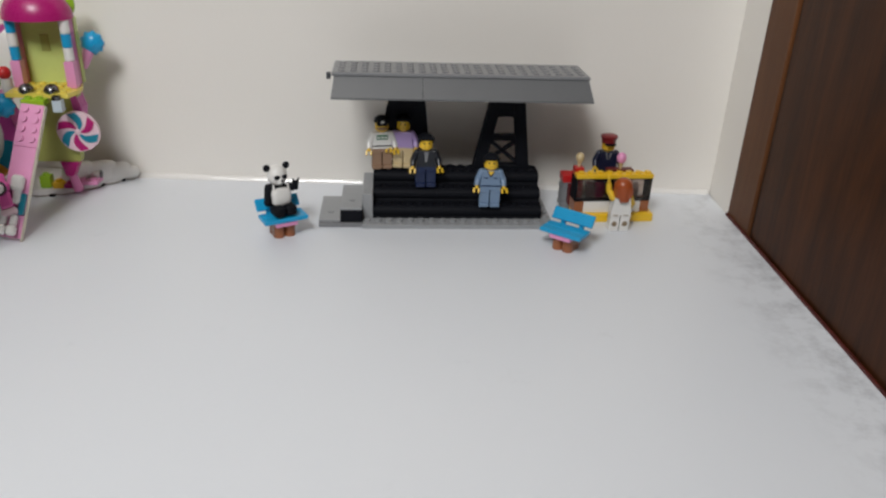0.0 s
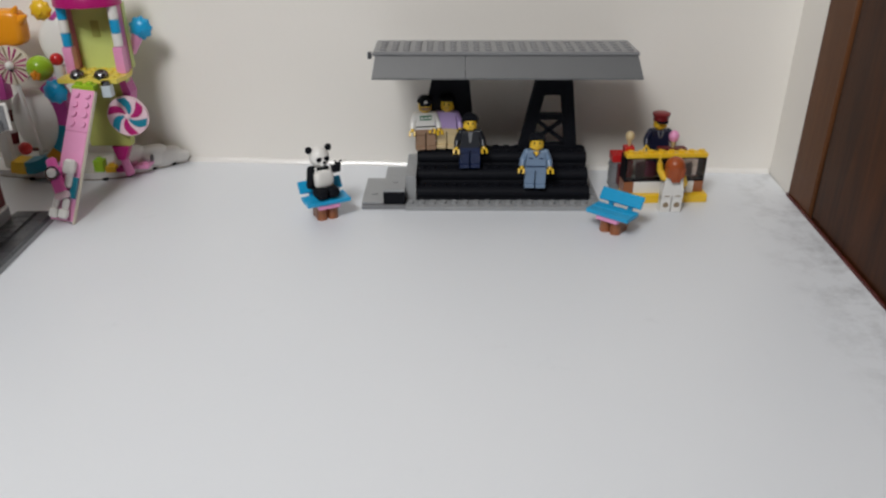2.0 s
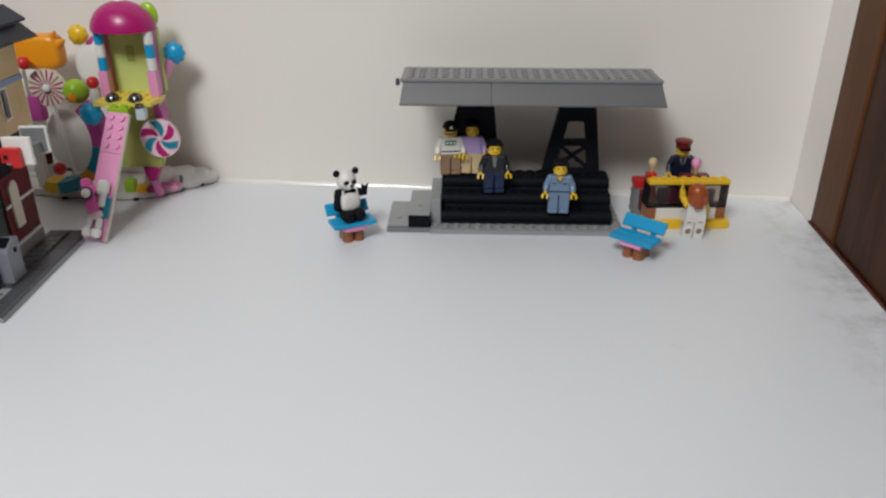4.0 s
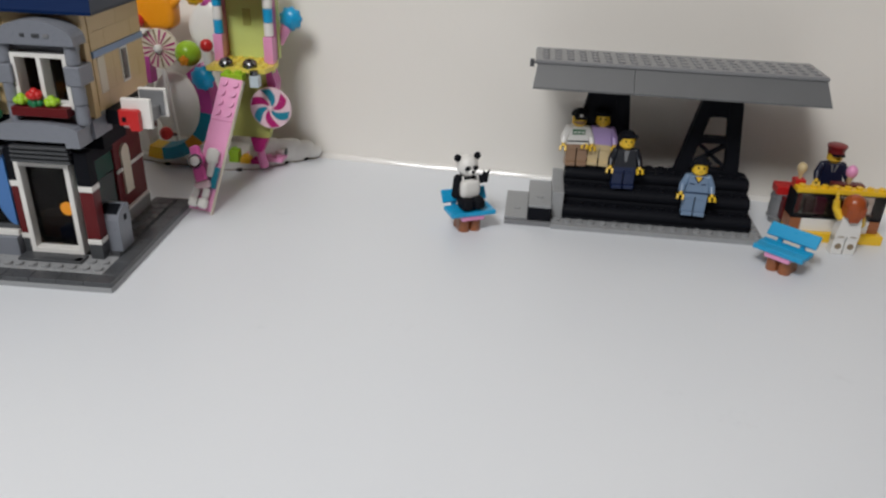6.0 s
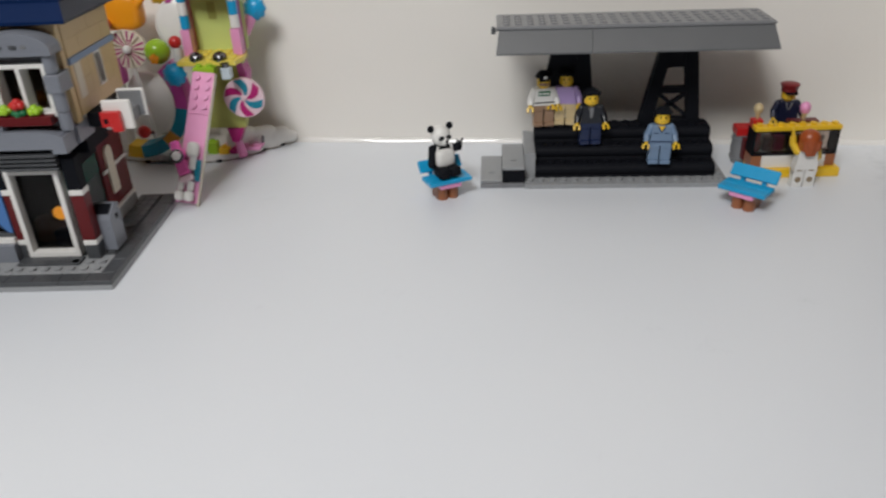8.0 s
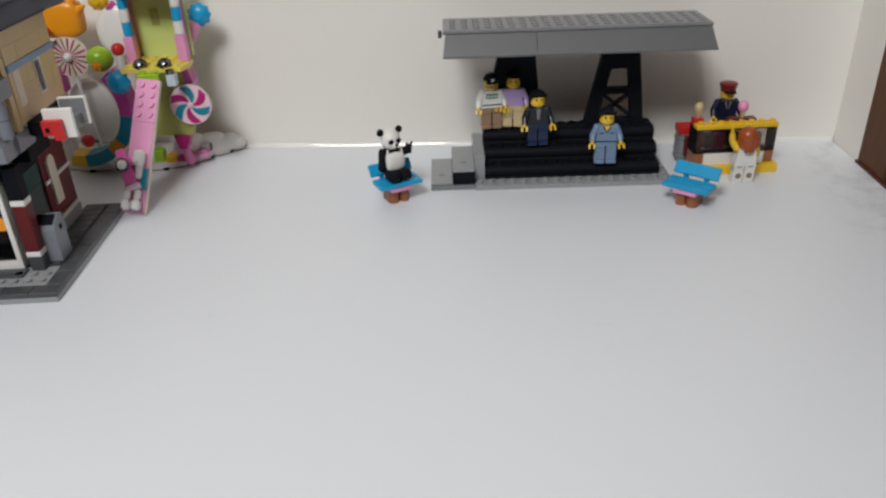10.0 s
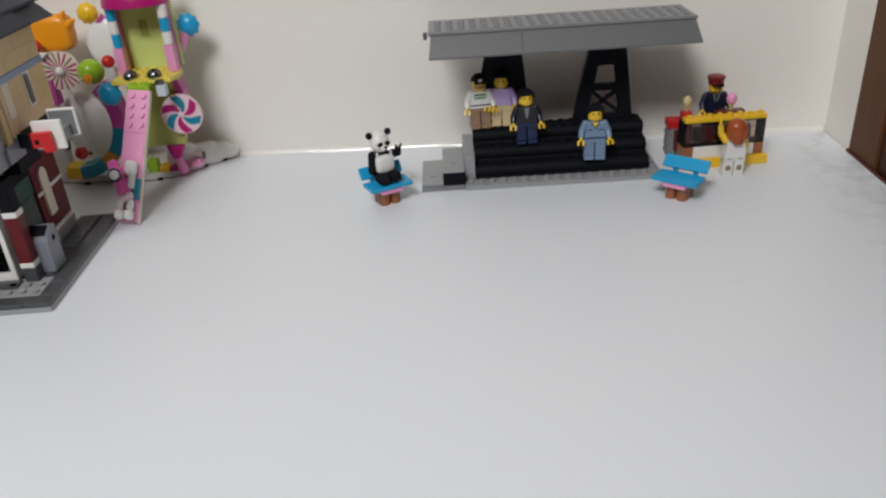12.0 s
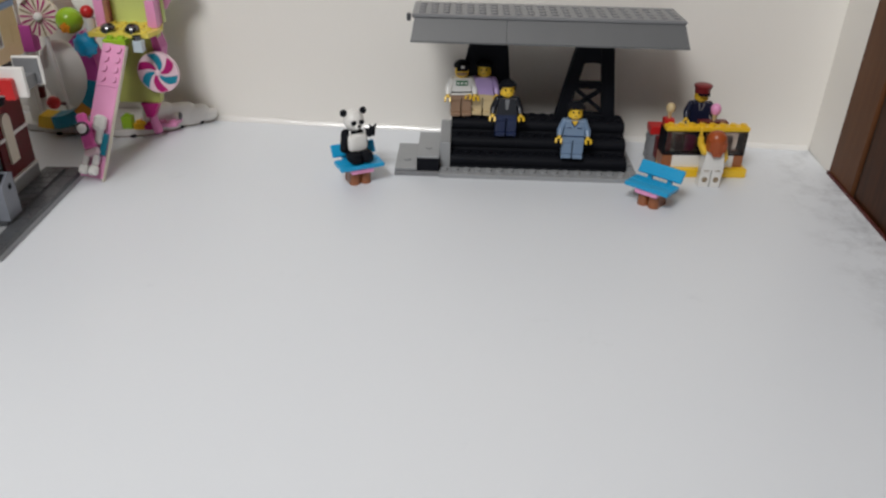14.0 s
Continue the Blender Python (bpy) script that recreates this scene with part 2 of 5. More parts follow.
WOOD_EDGE = varnished_wood("brown_varnished_wood", (0.080, 0.031, 0.0120), (0.135, 0.053, 0.0200), 0.45)
DGREYWOOD = varnished_wood("groove_wood", (0.018, 0.012, 0.010), (0.05, 0.035, 0.028), 0.4)
DREDWOOD = varnished_wood("red_wood_edge", (0.05, 0.008, 0.006), (0.12, 0.02, 0.014), 0.35)
LGREY = plastic("light_grey_plastic", (0.30, 0.31, 0.32))
MGREY = plastic("mid_grey_plastic", (0.20, 0.205, 0.215))
DGREY = plastic("dark_grey_plastic", (0.062, 0.066, 0.072))
BLACK = plastic("black_plastic", (0.0070, 0.0078, 0.0110), 0.55, gloss=0.10)
WHITE = plastic("white_plastic", (0.78, 0.77, 0.74))
YELLOW = plastic("yellow_plastic", (0.80, 0.50, 0.02))
SKIN = plastic("figure_yellow_plastic", (0.78, 0.50, 0.03))
RED = plastic("red_plastic", (0.55, 0.02, 0.02))
DRED = plastic("dark_red_plastic", (0.115, 0.008, 0.010), 0.32, gloss=0.3)
CAPRED = plastic("maroon_red_plastic", (0.19, 0.012, 0.015))
AZURE = plastic("azure_plastic", (0.01, 0.33, 0.62))
TEAL = plastic("teal_plastic", (0.01, 0.22, 0.32))
NAVY = plastic("dark_blue_plastic", (0.0045, 0.018, 0.072), 0.42, gloss=0.12)
SAND = plastic("sand_blue_plastic", (0.16, 0.24, 0.36))
BRIGHTBLUE = plastic("medium_blue_plastic", (0.06, 0.18, 0.45))
PINK = plastic("bright_pink_plastic", (0.78, 0.32, 0.55))
MAGENTA = plastic("magenta_plastic", (0.40, 0.015, 0.16))
LAV = plastic("lavender_plastic", (0.42, 0.30, 0.58))
LIME = plastic("lime_plastic", (0.33, 0.56, 0.03), 0.2)
YGREEN = plastic("yellowish_green_plastic", (0.56, 0.66, 0.22))
GREEN = plastic("green_plastic", (0.01, 0.16, 0.06))
ORANGE = plastic("orange_plastic", (0.85, 0.32, 0.012))
BROWN = plastic("reddish_brown_plastic", (0.30, 0.105, 0.04))
ROOFGREY = plastic("roof_grey_plastic", (0.125, 0.13, 0.135), 0.4)
HAIR = plastic("copper_plastic", (0.36, 0.075, 0.018))
TAN = plastic("tan_plastic", (0.60, 0.47, 0.26))
DTAN = plastic("dark_tan_plastic", (0.26, 0.19, 0.115))
BROWNTAN = plastic("brownish_tan_plastic", (0.30, 0.185, 0.115))
CREAM = plastic("cream_plastic", (0.62, 0.465, 0.245))
# Dark blue with glancing-light grey put into the colour, for the roof's side.
NAVY_GREYED = plastic("greyed_dark_blue_plastic", (0.024, 0.031, 0.050), 0.4, gloss=0.3)
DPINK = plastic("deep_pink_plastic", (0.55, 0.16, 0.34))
HOTPINK = plastic("hot_pink_plastic", (0.80, 0.13, 0.45))
PALEPINK = plastic("pale_pink_plastic", (0.78, 0.58, 0.64))
PALECREAM = plastic("pale_cream_plastic", (0.70, 0.64, 0.52))
MAGENTA2 = plastic("glossy_magenta_plastic", (0.42, 0.012, 0.15), 0.27)
MAGENTA3 = plastic("plum_plastic", (0.52, 0.075, 0.33))
ORANGE2 = plastic("amber_plastic", (0.55, 0.25, 0.02))
LIME2 = plastic("olive_lime_plastic", (0.40, 0.43, 0.12))
YELLOW2 = plastic("pale_yellow_plastic", (0.80, 0.66, 0.12))
PALEGREY = plastic("pale_grey_plastic", (0.74, 0.72, 0.71))
# House copy of light grey, its weaker light put into the colour.
LGREY_DIM = plastic("dimmed_light_grey_plastic", (0.205, 0.220, 0.255))
UNIFORM = plastic("dark_uniform_plastic", (0.010, 0.014, 0.040))
JACKET = plastic("charcoal_jacket_plastic", (0.010, 0.012, 0.018))
BLUELEGS = plastic("deep_navy_plastic", (0.008, 0.018, 0.065))
DARKROOM = plastic("unlit_interior_plastic", (0.014, 0.011, 0.010), 0.6, gloss=0.15)
STRIPE = plastic("light_sand_blue_plastic", (0.20, 0.31, 0.50))
GLAZING = plastic("grey_green_glazing_plastic", (0.055, 0.080, 0.076), 0.14)
DGLAZING = plastic("bottle_green_glazing_plastic", (0.010, 0.075, 0.052), 0.16)
GLOSSWHITE = plastic("glossy_white_plastic", (0.80, 0.80, 0.78), 0.13)
SILVER = chrome("silver_plastic", (0.50, 0.51, 0.53), 0.22)
DSILVER = chrome("dark_silver_plastic", (0.20, 0.20, 0.21), 0.26)
SMOKE = clear("smoky_clear_plastic", (0.24, 0.21, 0.20), 0.06, 1.25)
KSMOKE = clear("brown_clear_plastic", (0.46, 0.38, 0.34), 0.06)
PALEBLUE = plastic("pale_blue_frosted_plastic", (0.52, 0.60, 0.65), 0.15)

# ---------------------------------------------------------------- the room
# The room stands turned a little against the grandstand; its corner is the origin of room().
ROOM = pose(0.287, 0.0735, 0, 0, 0, -3.3)


def slab(name, x0, y0, z0, x1, y1, z1, mat, label, category, kind="structure"):
    ob = part(name, made(box, x0, y0, z0, x1, y1, z1, c=0.0004), mat, m=ROOM)
    return tagged(ob, label, category, kind=kind)


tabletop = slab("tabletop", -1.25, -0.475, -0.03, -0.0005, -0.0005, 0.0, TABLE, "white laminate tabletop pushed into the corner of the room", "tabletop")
for x in (-1.235, -0.0405):
    for y in (-0.46, -0.0405):
        part("table_leg", made(box, x, y, -0.75, x + 0.035, y + 0.035, -0.0302, c=0.002), TABLE, tabletop)
slab("wall_back", -2.4, 0.0, -0.75, 1.32, 0.12, 1.75, WALL, "cream painted plaster wall behind the table", "wall")
slab("wall_side", 0.0, -0.046, -0.75, 0.12, -0.0002, 1.75, WALL, "cream painted return of the wall beside the wood panel", "wall")
slab("wall_front", -2.4, -3.2, -0.75, 1.2, -3.08, 1.75, WALL_DIM, "unseen plain wall closing the room, dark to limit bounce", "wall")
slab("wall_left", -2.52, -3.2, -0.75, -2.4, 0.12, 1.75, WALL_DIM, "unseen plain wall closing the room, dark to limit bounce", "wall")
slab("wall_right", 1.2, -3.2, -0.75, 1.32, -0.0002, 1.75, WALL_DIM, "unseen plain wall closing the room, dark to limit bounce", "wall")
slab("ceiling", -2.52, -3.2, 1.75, 1.32, 0.12, 1.85, WALL, "plain cream painted ceiling", "ceiling")
slab("floor", -2.52, -3.2, -0.85, 1.32, 0.12, -0.75, WOOD_EDGE, "brown wooden floor below the table", "floor")
# rounded white sealing strip between the table and the wall
bm = bmesh.new()
rows_of = []
for i in range(249):
    x = -1.242 + 0.005 * i
    fat = 1 + 0.16 * noise.noise((x * 14, 0.3, 0.0)) + 0.10 * noise.noise((x * 55, 4.1, 0.0))
    turn = 6.0 * noise.noise((x * 9, 7.7, 0.0)) + 6.0 * noise.noise((x * 34, 2.2, 0.0)) + 4.0 * noise.noise((x * 90, 5.1, 0.0))
    p = [-0.0030 * fat, 0.0001]
    ring = [(p[0], -0.0004), tuple(p)]
    for q in range(9):
        slope = radians(68 - 22 * q / 8 + turn)
        p = [p[0] + 0.00046 * fat * math.cos(slope), p[1] + 0.00046 * fat * math.sin(slope)]
        ring.append((min(p[0], 0.0), p[1]))
    ring += [(0.0003, p[1] + 0.0003), (0.0003, -0.0004)]
    rows_of.append([bm.verts.new((x, yy, zz)) for yy, zz in ring])
for r0, r1 in zip(rows_of, rows_of[1:]):
    for k in range(len(r0) - 1):
        bm.faces.new((r0[k], r0[k + 1], r1[k + 1], r1[k])).smooth = True
SEAL = plastic("glossy_white_sealant", (0.79, 0.775, 0.745), 0.13, grain=0.02, gloss=0.6, spread=0.7)
tagged(part("trim", bm, SEAL, m=ROOM), "glossy white sealing strip between table and wall", "trim", kind="structure")

# tall varnished wardrobe side beside the table: stile, sunk groove and panel
wardrobe = thing("wardrobe", ROOM, "tall dark varnished wooden wardrobe beside the table", "wardrobe")
part("stile", made(box, -0.0008, -0.09, -0.75, 0.04, -0.047, 1.3, c=0.0012), WOOD_EDGE, wardrobe, "lighter brown stile")
part("groove", made(box, 0.0016, -0.0935, -0.75, 0.04, -0.0902, 1.3, c=0.0004), DGREYWOOD, wardrobe, "narrow dark groove")
part("panel", made(box, 0.0004, -1.25, -0.75, 0.04, -0.0937, 1.3, c=0.0012), WOOD, wardrobe, "dark red-brown panel")
part("base_rail", made(box, -0.0022, -1.25, -0.03, -0.0009, -0.047, 0.0022, c=0.0002), DREDWOOD, wardrobe, "dark red rail along the table")
part("body", made(box, 0.0402, -1.25, -0.75, 0.55, -0.047, 1.3, c=0.002), WOOD, wardrobe)


# ---------------------------------------------------------------- toy figures
def toy(name, at, turn, label, torso, legs, hips, hair=None, style="short", hand=SKIN, head=SKIN, arm=None, sit=False, arms=(20, 20), extra=None):
    """A jointed plastic figure as one plain mesh. arms: degrees by which each one swings forward."""
    mats = [torso, legs, hips, head, hand, hair or torso, arm or torso, BLACK, WHITE, {"back": DTAN, "shirt": MGREY, "lapel": MGREY, "collar": NAVY}.get(extra, GREEN)]
    bm = bmesh.new()
    # legs
    for s in (-1, 1):
        x0, x1 = (0.0004, 0.0077) if s > 0 else (-0.0077, -0.0004)
        if sit:
            box(bm, x0, -0.013, 0.0, x1, 0.003, 0.0075, 1)
            box(bm, x0, -0.0158, 0.0, x1, -0.0128, 0.0098, 1)
        else:
            box(bm, x0, -0.0032, 0.0030, x1, 0.0030, 0.0130, 1)
            box(bm, x0, -0.0048, 0.0, x1, 0.0030, 0.0031, 1, c=0.0005)
            cyl(bm, (x0, 0, 0.0128), (x1, 0, 0.0128), 0.0036, seg=14, mi=1)
    z = 0.003 if sit else 0.0135
    box(bm, -0.0078, -0.0036, z, 0.0078, 0.0036, z + 0.0026, 2)
    z += 0.0026
    # tapering chest
    lo, hi, d, hh = 0.0077, 0.0058, 0.0038, 0.0125
    vs = [bm.verts.new((sx * w, sy * dd, zz)) for zz, w, dd in ((z, lo, d), (z + hh - 0.001, hi, d * 0.92), (z + hh, hi - 0.0008, d * 0.75)) for sx, sy in ((-1, -1), (1, -1), (1, 1), (-1, 1))]
    for k in (0, 4):
        for i in range(4):
            bm.faces.new((vs[k + i], vs[k + (i + 1) % 4], vs[k + 4 + (i + 1) % 4], vs[k + 4 + i])).material_index = 0
    bm.faces.new(vs[8:12]).material_index = 0
    bm.faces.new(vs[0:4][::-1]).material_index = 0
    if extra == "emblem":
        box(bm, -0.0043, -0.0043, z + 0.0072, 0.0043, -0.0034, z + 0.0106, 9, c=0.0001)
        for q in (-0.0028, 0.0, 0.0028):
            box(bm, q - 0.0010, -0.0046, z + 0.0082, q + 0.0010, -0.0040, z + 0.0096, 8, c=0.0001)
        box(bm, -0.0075, -0.0042, z + 0.0018, 0.0075, -0.0034, z + 0.0026, 7, c=0.0001)
    if extra == "back":
        for q in (-0.0040, 0.0040):
            cyl(bm, (q, 0.0028, 0.0062), (q, 0.00315, 0.0062), 0.0021, seg=14, mi=9)
            box(bm, q - 0.0020, 0.0028, 0.0128, q + 0.0020, 0.00365, 0.0136, 9, c=0.0001)
    if extra == "shirt":
        prism(bm, [(-0.0016, z + 0.0116), (0.0016, z + 0.0116), (0.0007, z + 0.004), (-0.0007, z + 0.004)], -0.0041, -0.003, "y", 9)
    if extra == "lapel":
        for q in (-1, 1):
            prism(bm, [(q * 0.0012, z + 0.0118), (q * 0.0026, z + 0.0118), (q * 0.0010, z + 0.0062), (q * 0.0004, z + 0.0062)][::q], -0.0041, -0.003, "y", 9)
    if extra == "collar":
        prism(bm, [(-0.0030, z + 0.0119), (0.0030, z + 0.0119), (0.0, z + 0.0072)], -0.0040, -0.003, "y", 9)
        prism(bm, [(-0.0021, z + 0.0120), (0.0021, z + 0.0120), (0.0, z + 0.0086)], -0.0042, -0.003, "y", 4)
        for q in (-0.0036, 0.0036):
            box(bm, q - 0.0016, -0.0041, z + 0.0066, q + 0.0016, -0.0034, z + 0.0071, 9, c=0.0001)
        box(bm, -0.0074, -0.0041, z + 0.0004, 0.0074, -0.0034, z + 0.0011, 9, c=0.0001)
    # arms
    for s, swing in zip((-1, 1), arms):
        sh = Vector((s * 0.0068, 0, z + 0.0102))
        a = radians(swing)
        el = sh + Vector((s * 0.0026, -0.0055 * math.sin(a), -0.0055 * math.cos(a)))
        b = a + radians(28)
        wr = el + Vector((s * 0.0006, -0.0052 * math.sin(b), -0.0052 * math.cos(b)))
        ball(bm, sh, 0.0027, 10, 6, 6)
        cyl(bm, sh, el, 0.0026, 0.0024, 10, 6)
        ball(bm, el, 0.0024, 10, 6, 6)
        cyl(bm, el, wr, 0.0024, 0.0021, 10, 6)
        tip = wr + (wr - el).normalized() * 0.0022
        cyl(bm, wr, tip, 0.0013, seg=8, mi=4)
        side = Vector((0, 0, 1)).cross((wr - el).normalized())
        for k in (-1, 1):
            box(bm, -0.0008, -0.0008, -0.0005, 0.0008, 0.0008, 0.0032, 4, m=Matrix.Translation(tip + side.normalized() * 0.0017 * k) @ (wr - el).to_track_quat("Z", "Y").to_matrix().to_4x4())
    # neck, head
    zh = z + hh
    cyl(bm, (0, 0, zh), (0, 0, zh + 0.0012), 0.003, seg=12, mi=3)
    zh += 0.0008
    cyl(bm, (0, 0, zh), (0, 0, zh + 0.0012), 0.0036, 0.0051, 18, 3)
    cyl(bm, (0, 0, zh + 0.0012), (0, 0, zh + 0.0076), 0.0051, seg=18, mi=3)
    cyl(bm, (0, 0, zh + 0.0076), (0, 0, zh + 0.0088), 0.0051, 0.0036, 18, 3)
    cyl(bm, (0, 0, zh + 0.0088), (0, 0, zh + 0.0104), 0.0024, seg=12, mi=3)
    if style != "long":
        for s in (-1, 1):
            cyl(bm, (s * 0.0018, -0.0046, zh + 0.0054), (s * 0.0018, -0.0051, zh + 0.0054), 0.0007, seg=8, mi=7)
        box(bm, -0.0011, -0.0051, zh + 0.0025, 0.0011, -0.0046, zh + 0.0028, 7, c=0.00008)
    if style == "cap":
        box(bm, -0.0040, -0.0053, zh + 0.0046, 0.0040, -0.0030, zh + 0.0064, 7, c=0.0004)
        ball(bm, (0, -0.0012, zh + 0.0026), 0.0046, 14, 6, 2, (1, 0.95, 0.62), low=-70, high=30)
    if hair:
        c = (0, 0.0007, zh + 0.0062)
        if style == "short":
            ball(bm, c, 0.0062, 18, 7, 5, (1, 1, 0.92), low=14)
            box(bm, -0.0058, 0.0018, zh + 0.0022, 0.0058, 0.0064, zh + 0.0078, 5, c=0.0014)
            for s in (-1, 1):
                box(bm, s * 0.0049 - 0.0009, -0.0024, zh + 0.0046, s * 0.0049 + 0.0009, 0.003, zh + 0.0082, 5, c=0.0006)
            for k in range(5):
                ball(bm, (-0.0044 + k * 0.0022, -0.0044, zh + 0.0088), 0.0016, 8, 5, 5)
        elif style == "cap":
            ball(bm, (0, 0, zh + 0.0062), 0.0061, 18, 7, 5, (1, 1, 0.95), low=8)
            box(bm, -0.0046, -0.0066, zh + 0.0064, 0.0046, -0.0040, zh + 0.0098, 5, c=0.0010)
            box(bm, -0.0014, -0.0069, zh + 0.0072, 0.0012, -0.0064, zh + 0.0092, 8, c=0.0002)
        elif style == "peak":
            cyl(bm, (0, 0, zh + 0.0058), (0, 0, zh + 0.0082), 0.0056, 0.0056, 18, 5)
            cyl(bm, (0, 0, zh + 0.0082), (0, 0, zh + 0.0112), 0.0057, 0.0068, 18, 5)
            ball(bm, (0, 0, zh + 0.0112), 0.0068, 18, 4, 5, (1, 1, 0.25), low=0)
            prism(bm, [(-0.0045, -0.0045), (0.0045, -0.0045), (0.0034, -0.0078), (0, -0.0086), (-0.0034, -0.0078)], zh + 0.0054, zh + 0.0064, "z", 7)
        elif style == "long":
            ball(bm, c, 0.0067, 20, 9, 5, (1.04, 1, 0.98), low=-22)
            prism(bm, [(-0.0066, -0.001), (0.0066, -0.001), (0.0060, 0.0060), (0, 0.0076), (-0.0060, 0.0060)], zh - 0.0012, zh + 0.0056, "z", 5)
            for k in range(5):
                cyl(bm, (-0.0044 + k * 0.0022, 0.0048, zh + 0.004), (-0.0020 + k * 0.0010, 0.0060, zh - 0.0046), 0.0022, 0.0008, 8, 5)
    ob = part(name, bm, mats, m=pose(*at, 0, 0, turn))
    return tagged(ob, label, "toy figure", "toy figures")


# ---------------------------------------------------------------- grandstand
stand = thing("toy_grandstand", pose(0, 0, 0), "roofed toy grandstand of grey and black bricks on the table", "toy building")
bm = bmesh.new()
box(bm, -0.0079, -0.0042, 0.0, 0.1359, 0.0799, PL)
studs(bm, -0.008, -0.0008, PL - 0.0001, 18, 1)
studs(bm, 0.128, 0.008, PL - 0.0001, 1, 8)
part("base_plate", bm, LGREY, stand, "light grey base plate with a row of studs")
bm = bmesh.new()
box(bm, -0.0079, 0.0081, PL + 0.0001, -0.0002, 0.0559, PL + 2 * B)
part("side_wall", bm, LGREY, stand)
for k in range(3):
    for x, n in (((0, 4), (4, 6), (10, 6)) if k % 2 == 0 else ((0, 6), (6, 6), (12, 4))):
        bm = bmesh.new()
        y0, zt = 0.0075 + 0.0115 * k, PL + B * (k + 1)
        xa, xb = x * U + 0.00005, (x + n) * U - 0.00005
        # bull-nosed front: a rounded profile drawn out along the tier
        prof = [(0.0485, zt - B + 0.0001), (y0 + 0.0006, zt - B + 0.0001)]
        prof += [(y0 + 0.0042 - 0.0042 * math.cos(a), zt - 0.0046 + 0.0045 * math.sin(a)) for a in [math.pi / 2 * (q / 6 * 1.5 - 0.5) for q in range(7)]]
        prof += [(0.0485, zt - 0.0001)]
        prism(bm, prof, xa, xb, "x")
        studs(bm, x * U, y0 + (0.0035 if k < 2 else 0.0015), zt - 0.0002, n, 1 if k < 2 else 2)
        part("tier", bm, BLACK, stand, "black seating tier with a rounded edge")
# steps at the end
for k, (x0, zt) in enumerate(((-0.0400, PL), (-0.0240, PL + B))):
    bm = bmesh.new()
    if k == 0:
        box(bm, x0, -0.0022, 0.0, x0 + 0.0159, 0.0479, zt - 0.0001)
        part("step_base", bm, MGREY, stand)
    else:
        box(bm, x0, -0.0022, 0.0, x0 + 0.0159, 0.0479, PL - 0.0001)
        part("step_base", bm, MGREY, stand)
        part("step_riser", made(box, x0, 0.0003, PL, x0 + 0.0159, 0.0479, zt - 0.0001), BLACK, stand, "black riser brick")
    bm = bmesh.new()
    box(bm, x0, 0.0001, zt, x0 + 0.0159, 0.0479, zt + PL * 0.6)
    cyl(bm, (x0 + 0.008, 0.016, zt + PL * 0.6 - 0.0001), (x0 + 0.008, 0.016, zt + PL * 0.6 + 0.0007), 0.0024, seg=14)
    part("step_tread", bm, LGREY, stand, "smooth light grey step with one stud")


def truss(x0, x1, t0, t1, rise):
    """An inclined lattice post: x0..x1 at its foot and t0..t1 at its head."""
    bm = bmesh.new()
    z0, z1, y = PL + 3 * B, 0.0985, 0.0440
    lx = lambda z: x0 + (t0 - x0) * (z - z0) / (z1 - z0)
    rx = lambda z: x1 + (t1 - x1) * (z - z0) / (z1 - z0)
    r, d = 0.0046, 0.0036
    for fx in (lx, rx):
        prism(bm, [(fx(z0) - r, z0), (fx(z0) + r, z0), (fx(z1) + r, z1), (fx(z1) - r, z1)], y - d, y + d, "y")
    zm, zt = z0 + 0.0250, z0 + rise
    prism(bm, [(lx(zm), zm - 0.0023), (rx(zm), zm - 0.0023), (rx(zm), zm + 0.0023), (lx(zm), zm + 0.0023)], y - d * 0.8, y + d * 0.8, "y")
    # solid head over a round-topped opening
    zs = zt - 0.0045
    mid, half = (lx(zs) + rx(zs)) / 2, (rx(zs) - lx(zs)) / 2
    arc = [(mid - half * math.cos(a), zs + (zt - zs) * math.sin(a)) for a in [math.pi * k / 8 for k in range(9)]]
    prism(bm, arc + [(rx(z1), z1), (lx(z1), z1)], y - d * 0.8, y + d * 0.8, "y")
    for fa, fb in ((lx, rx), (rx, lx)):
        w = 0.0019
        za, zb = z0 + 0.001, zm
        prism(bm, [(fa(za) - w, za), (fa(za) + w, za), (fb(zb) + w, zb), (fb(zb) - w, zb)], y - d * 0.6, y + d * 0.6, "y")
    box(bm, x0 - 0.002, y - 0.0038, z0, x1 + 0.002, y + 0.0060, z0 + 0.003)
    box(bm, t0 - 0.002, y - 0.0038, z1 - 0.003, t1 + 0.002, y + 0.0060, z1 + 0.002)
    part("lattice_post", bm, BLACK, stand, "black lattice post carrying the roof")


truss(0.0040, 0.0400, 0.0190, 0.0330, 0.0300)
truss(0.0815, 0.1170, 0.0955, 0.1090, 0.0420)
RX0, RX1 = -0.0285, 0.1555
# roof: sloped front and back with slanted ends, studded top
ZF = 0.1106
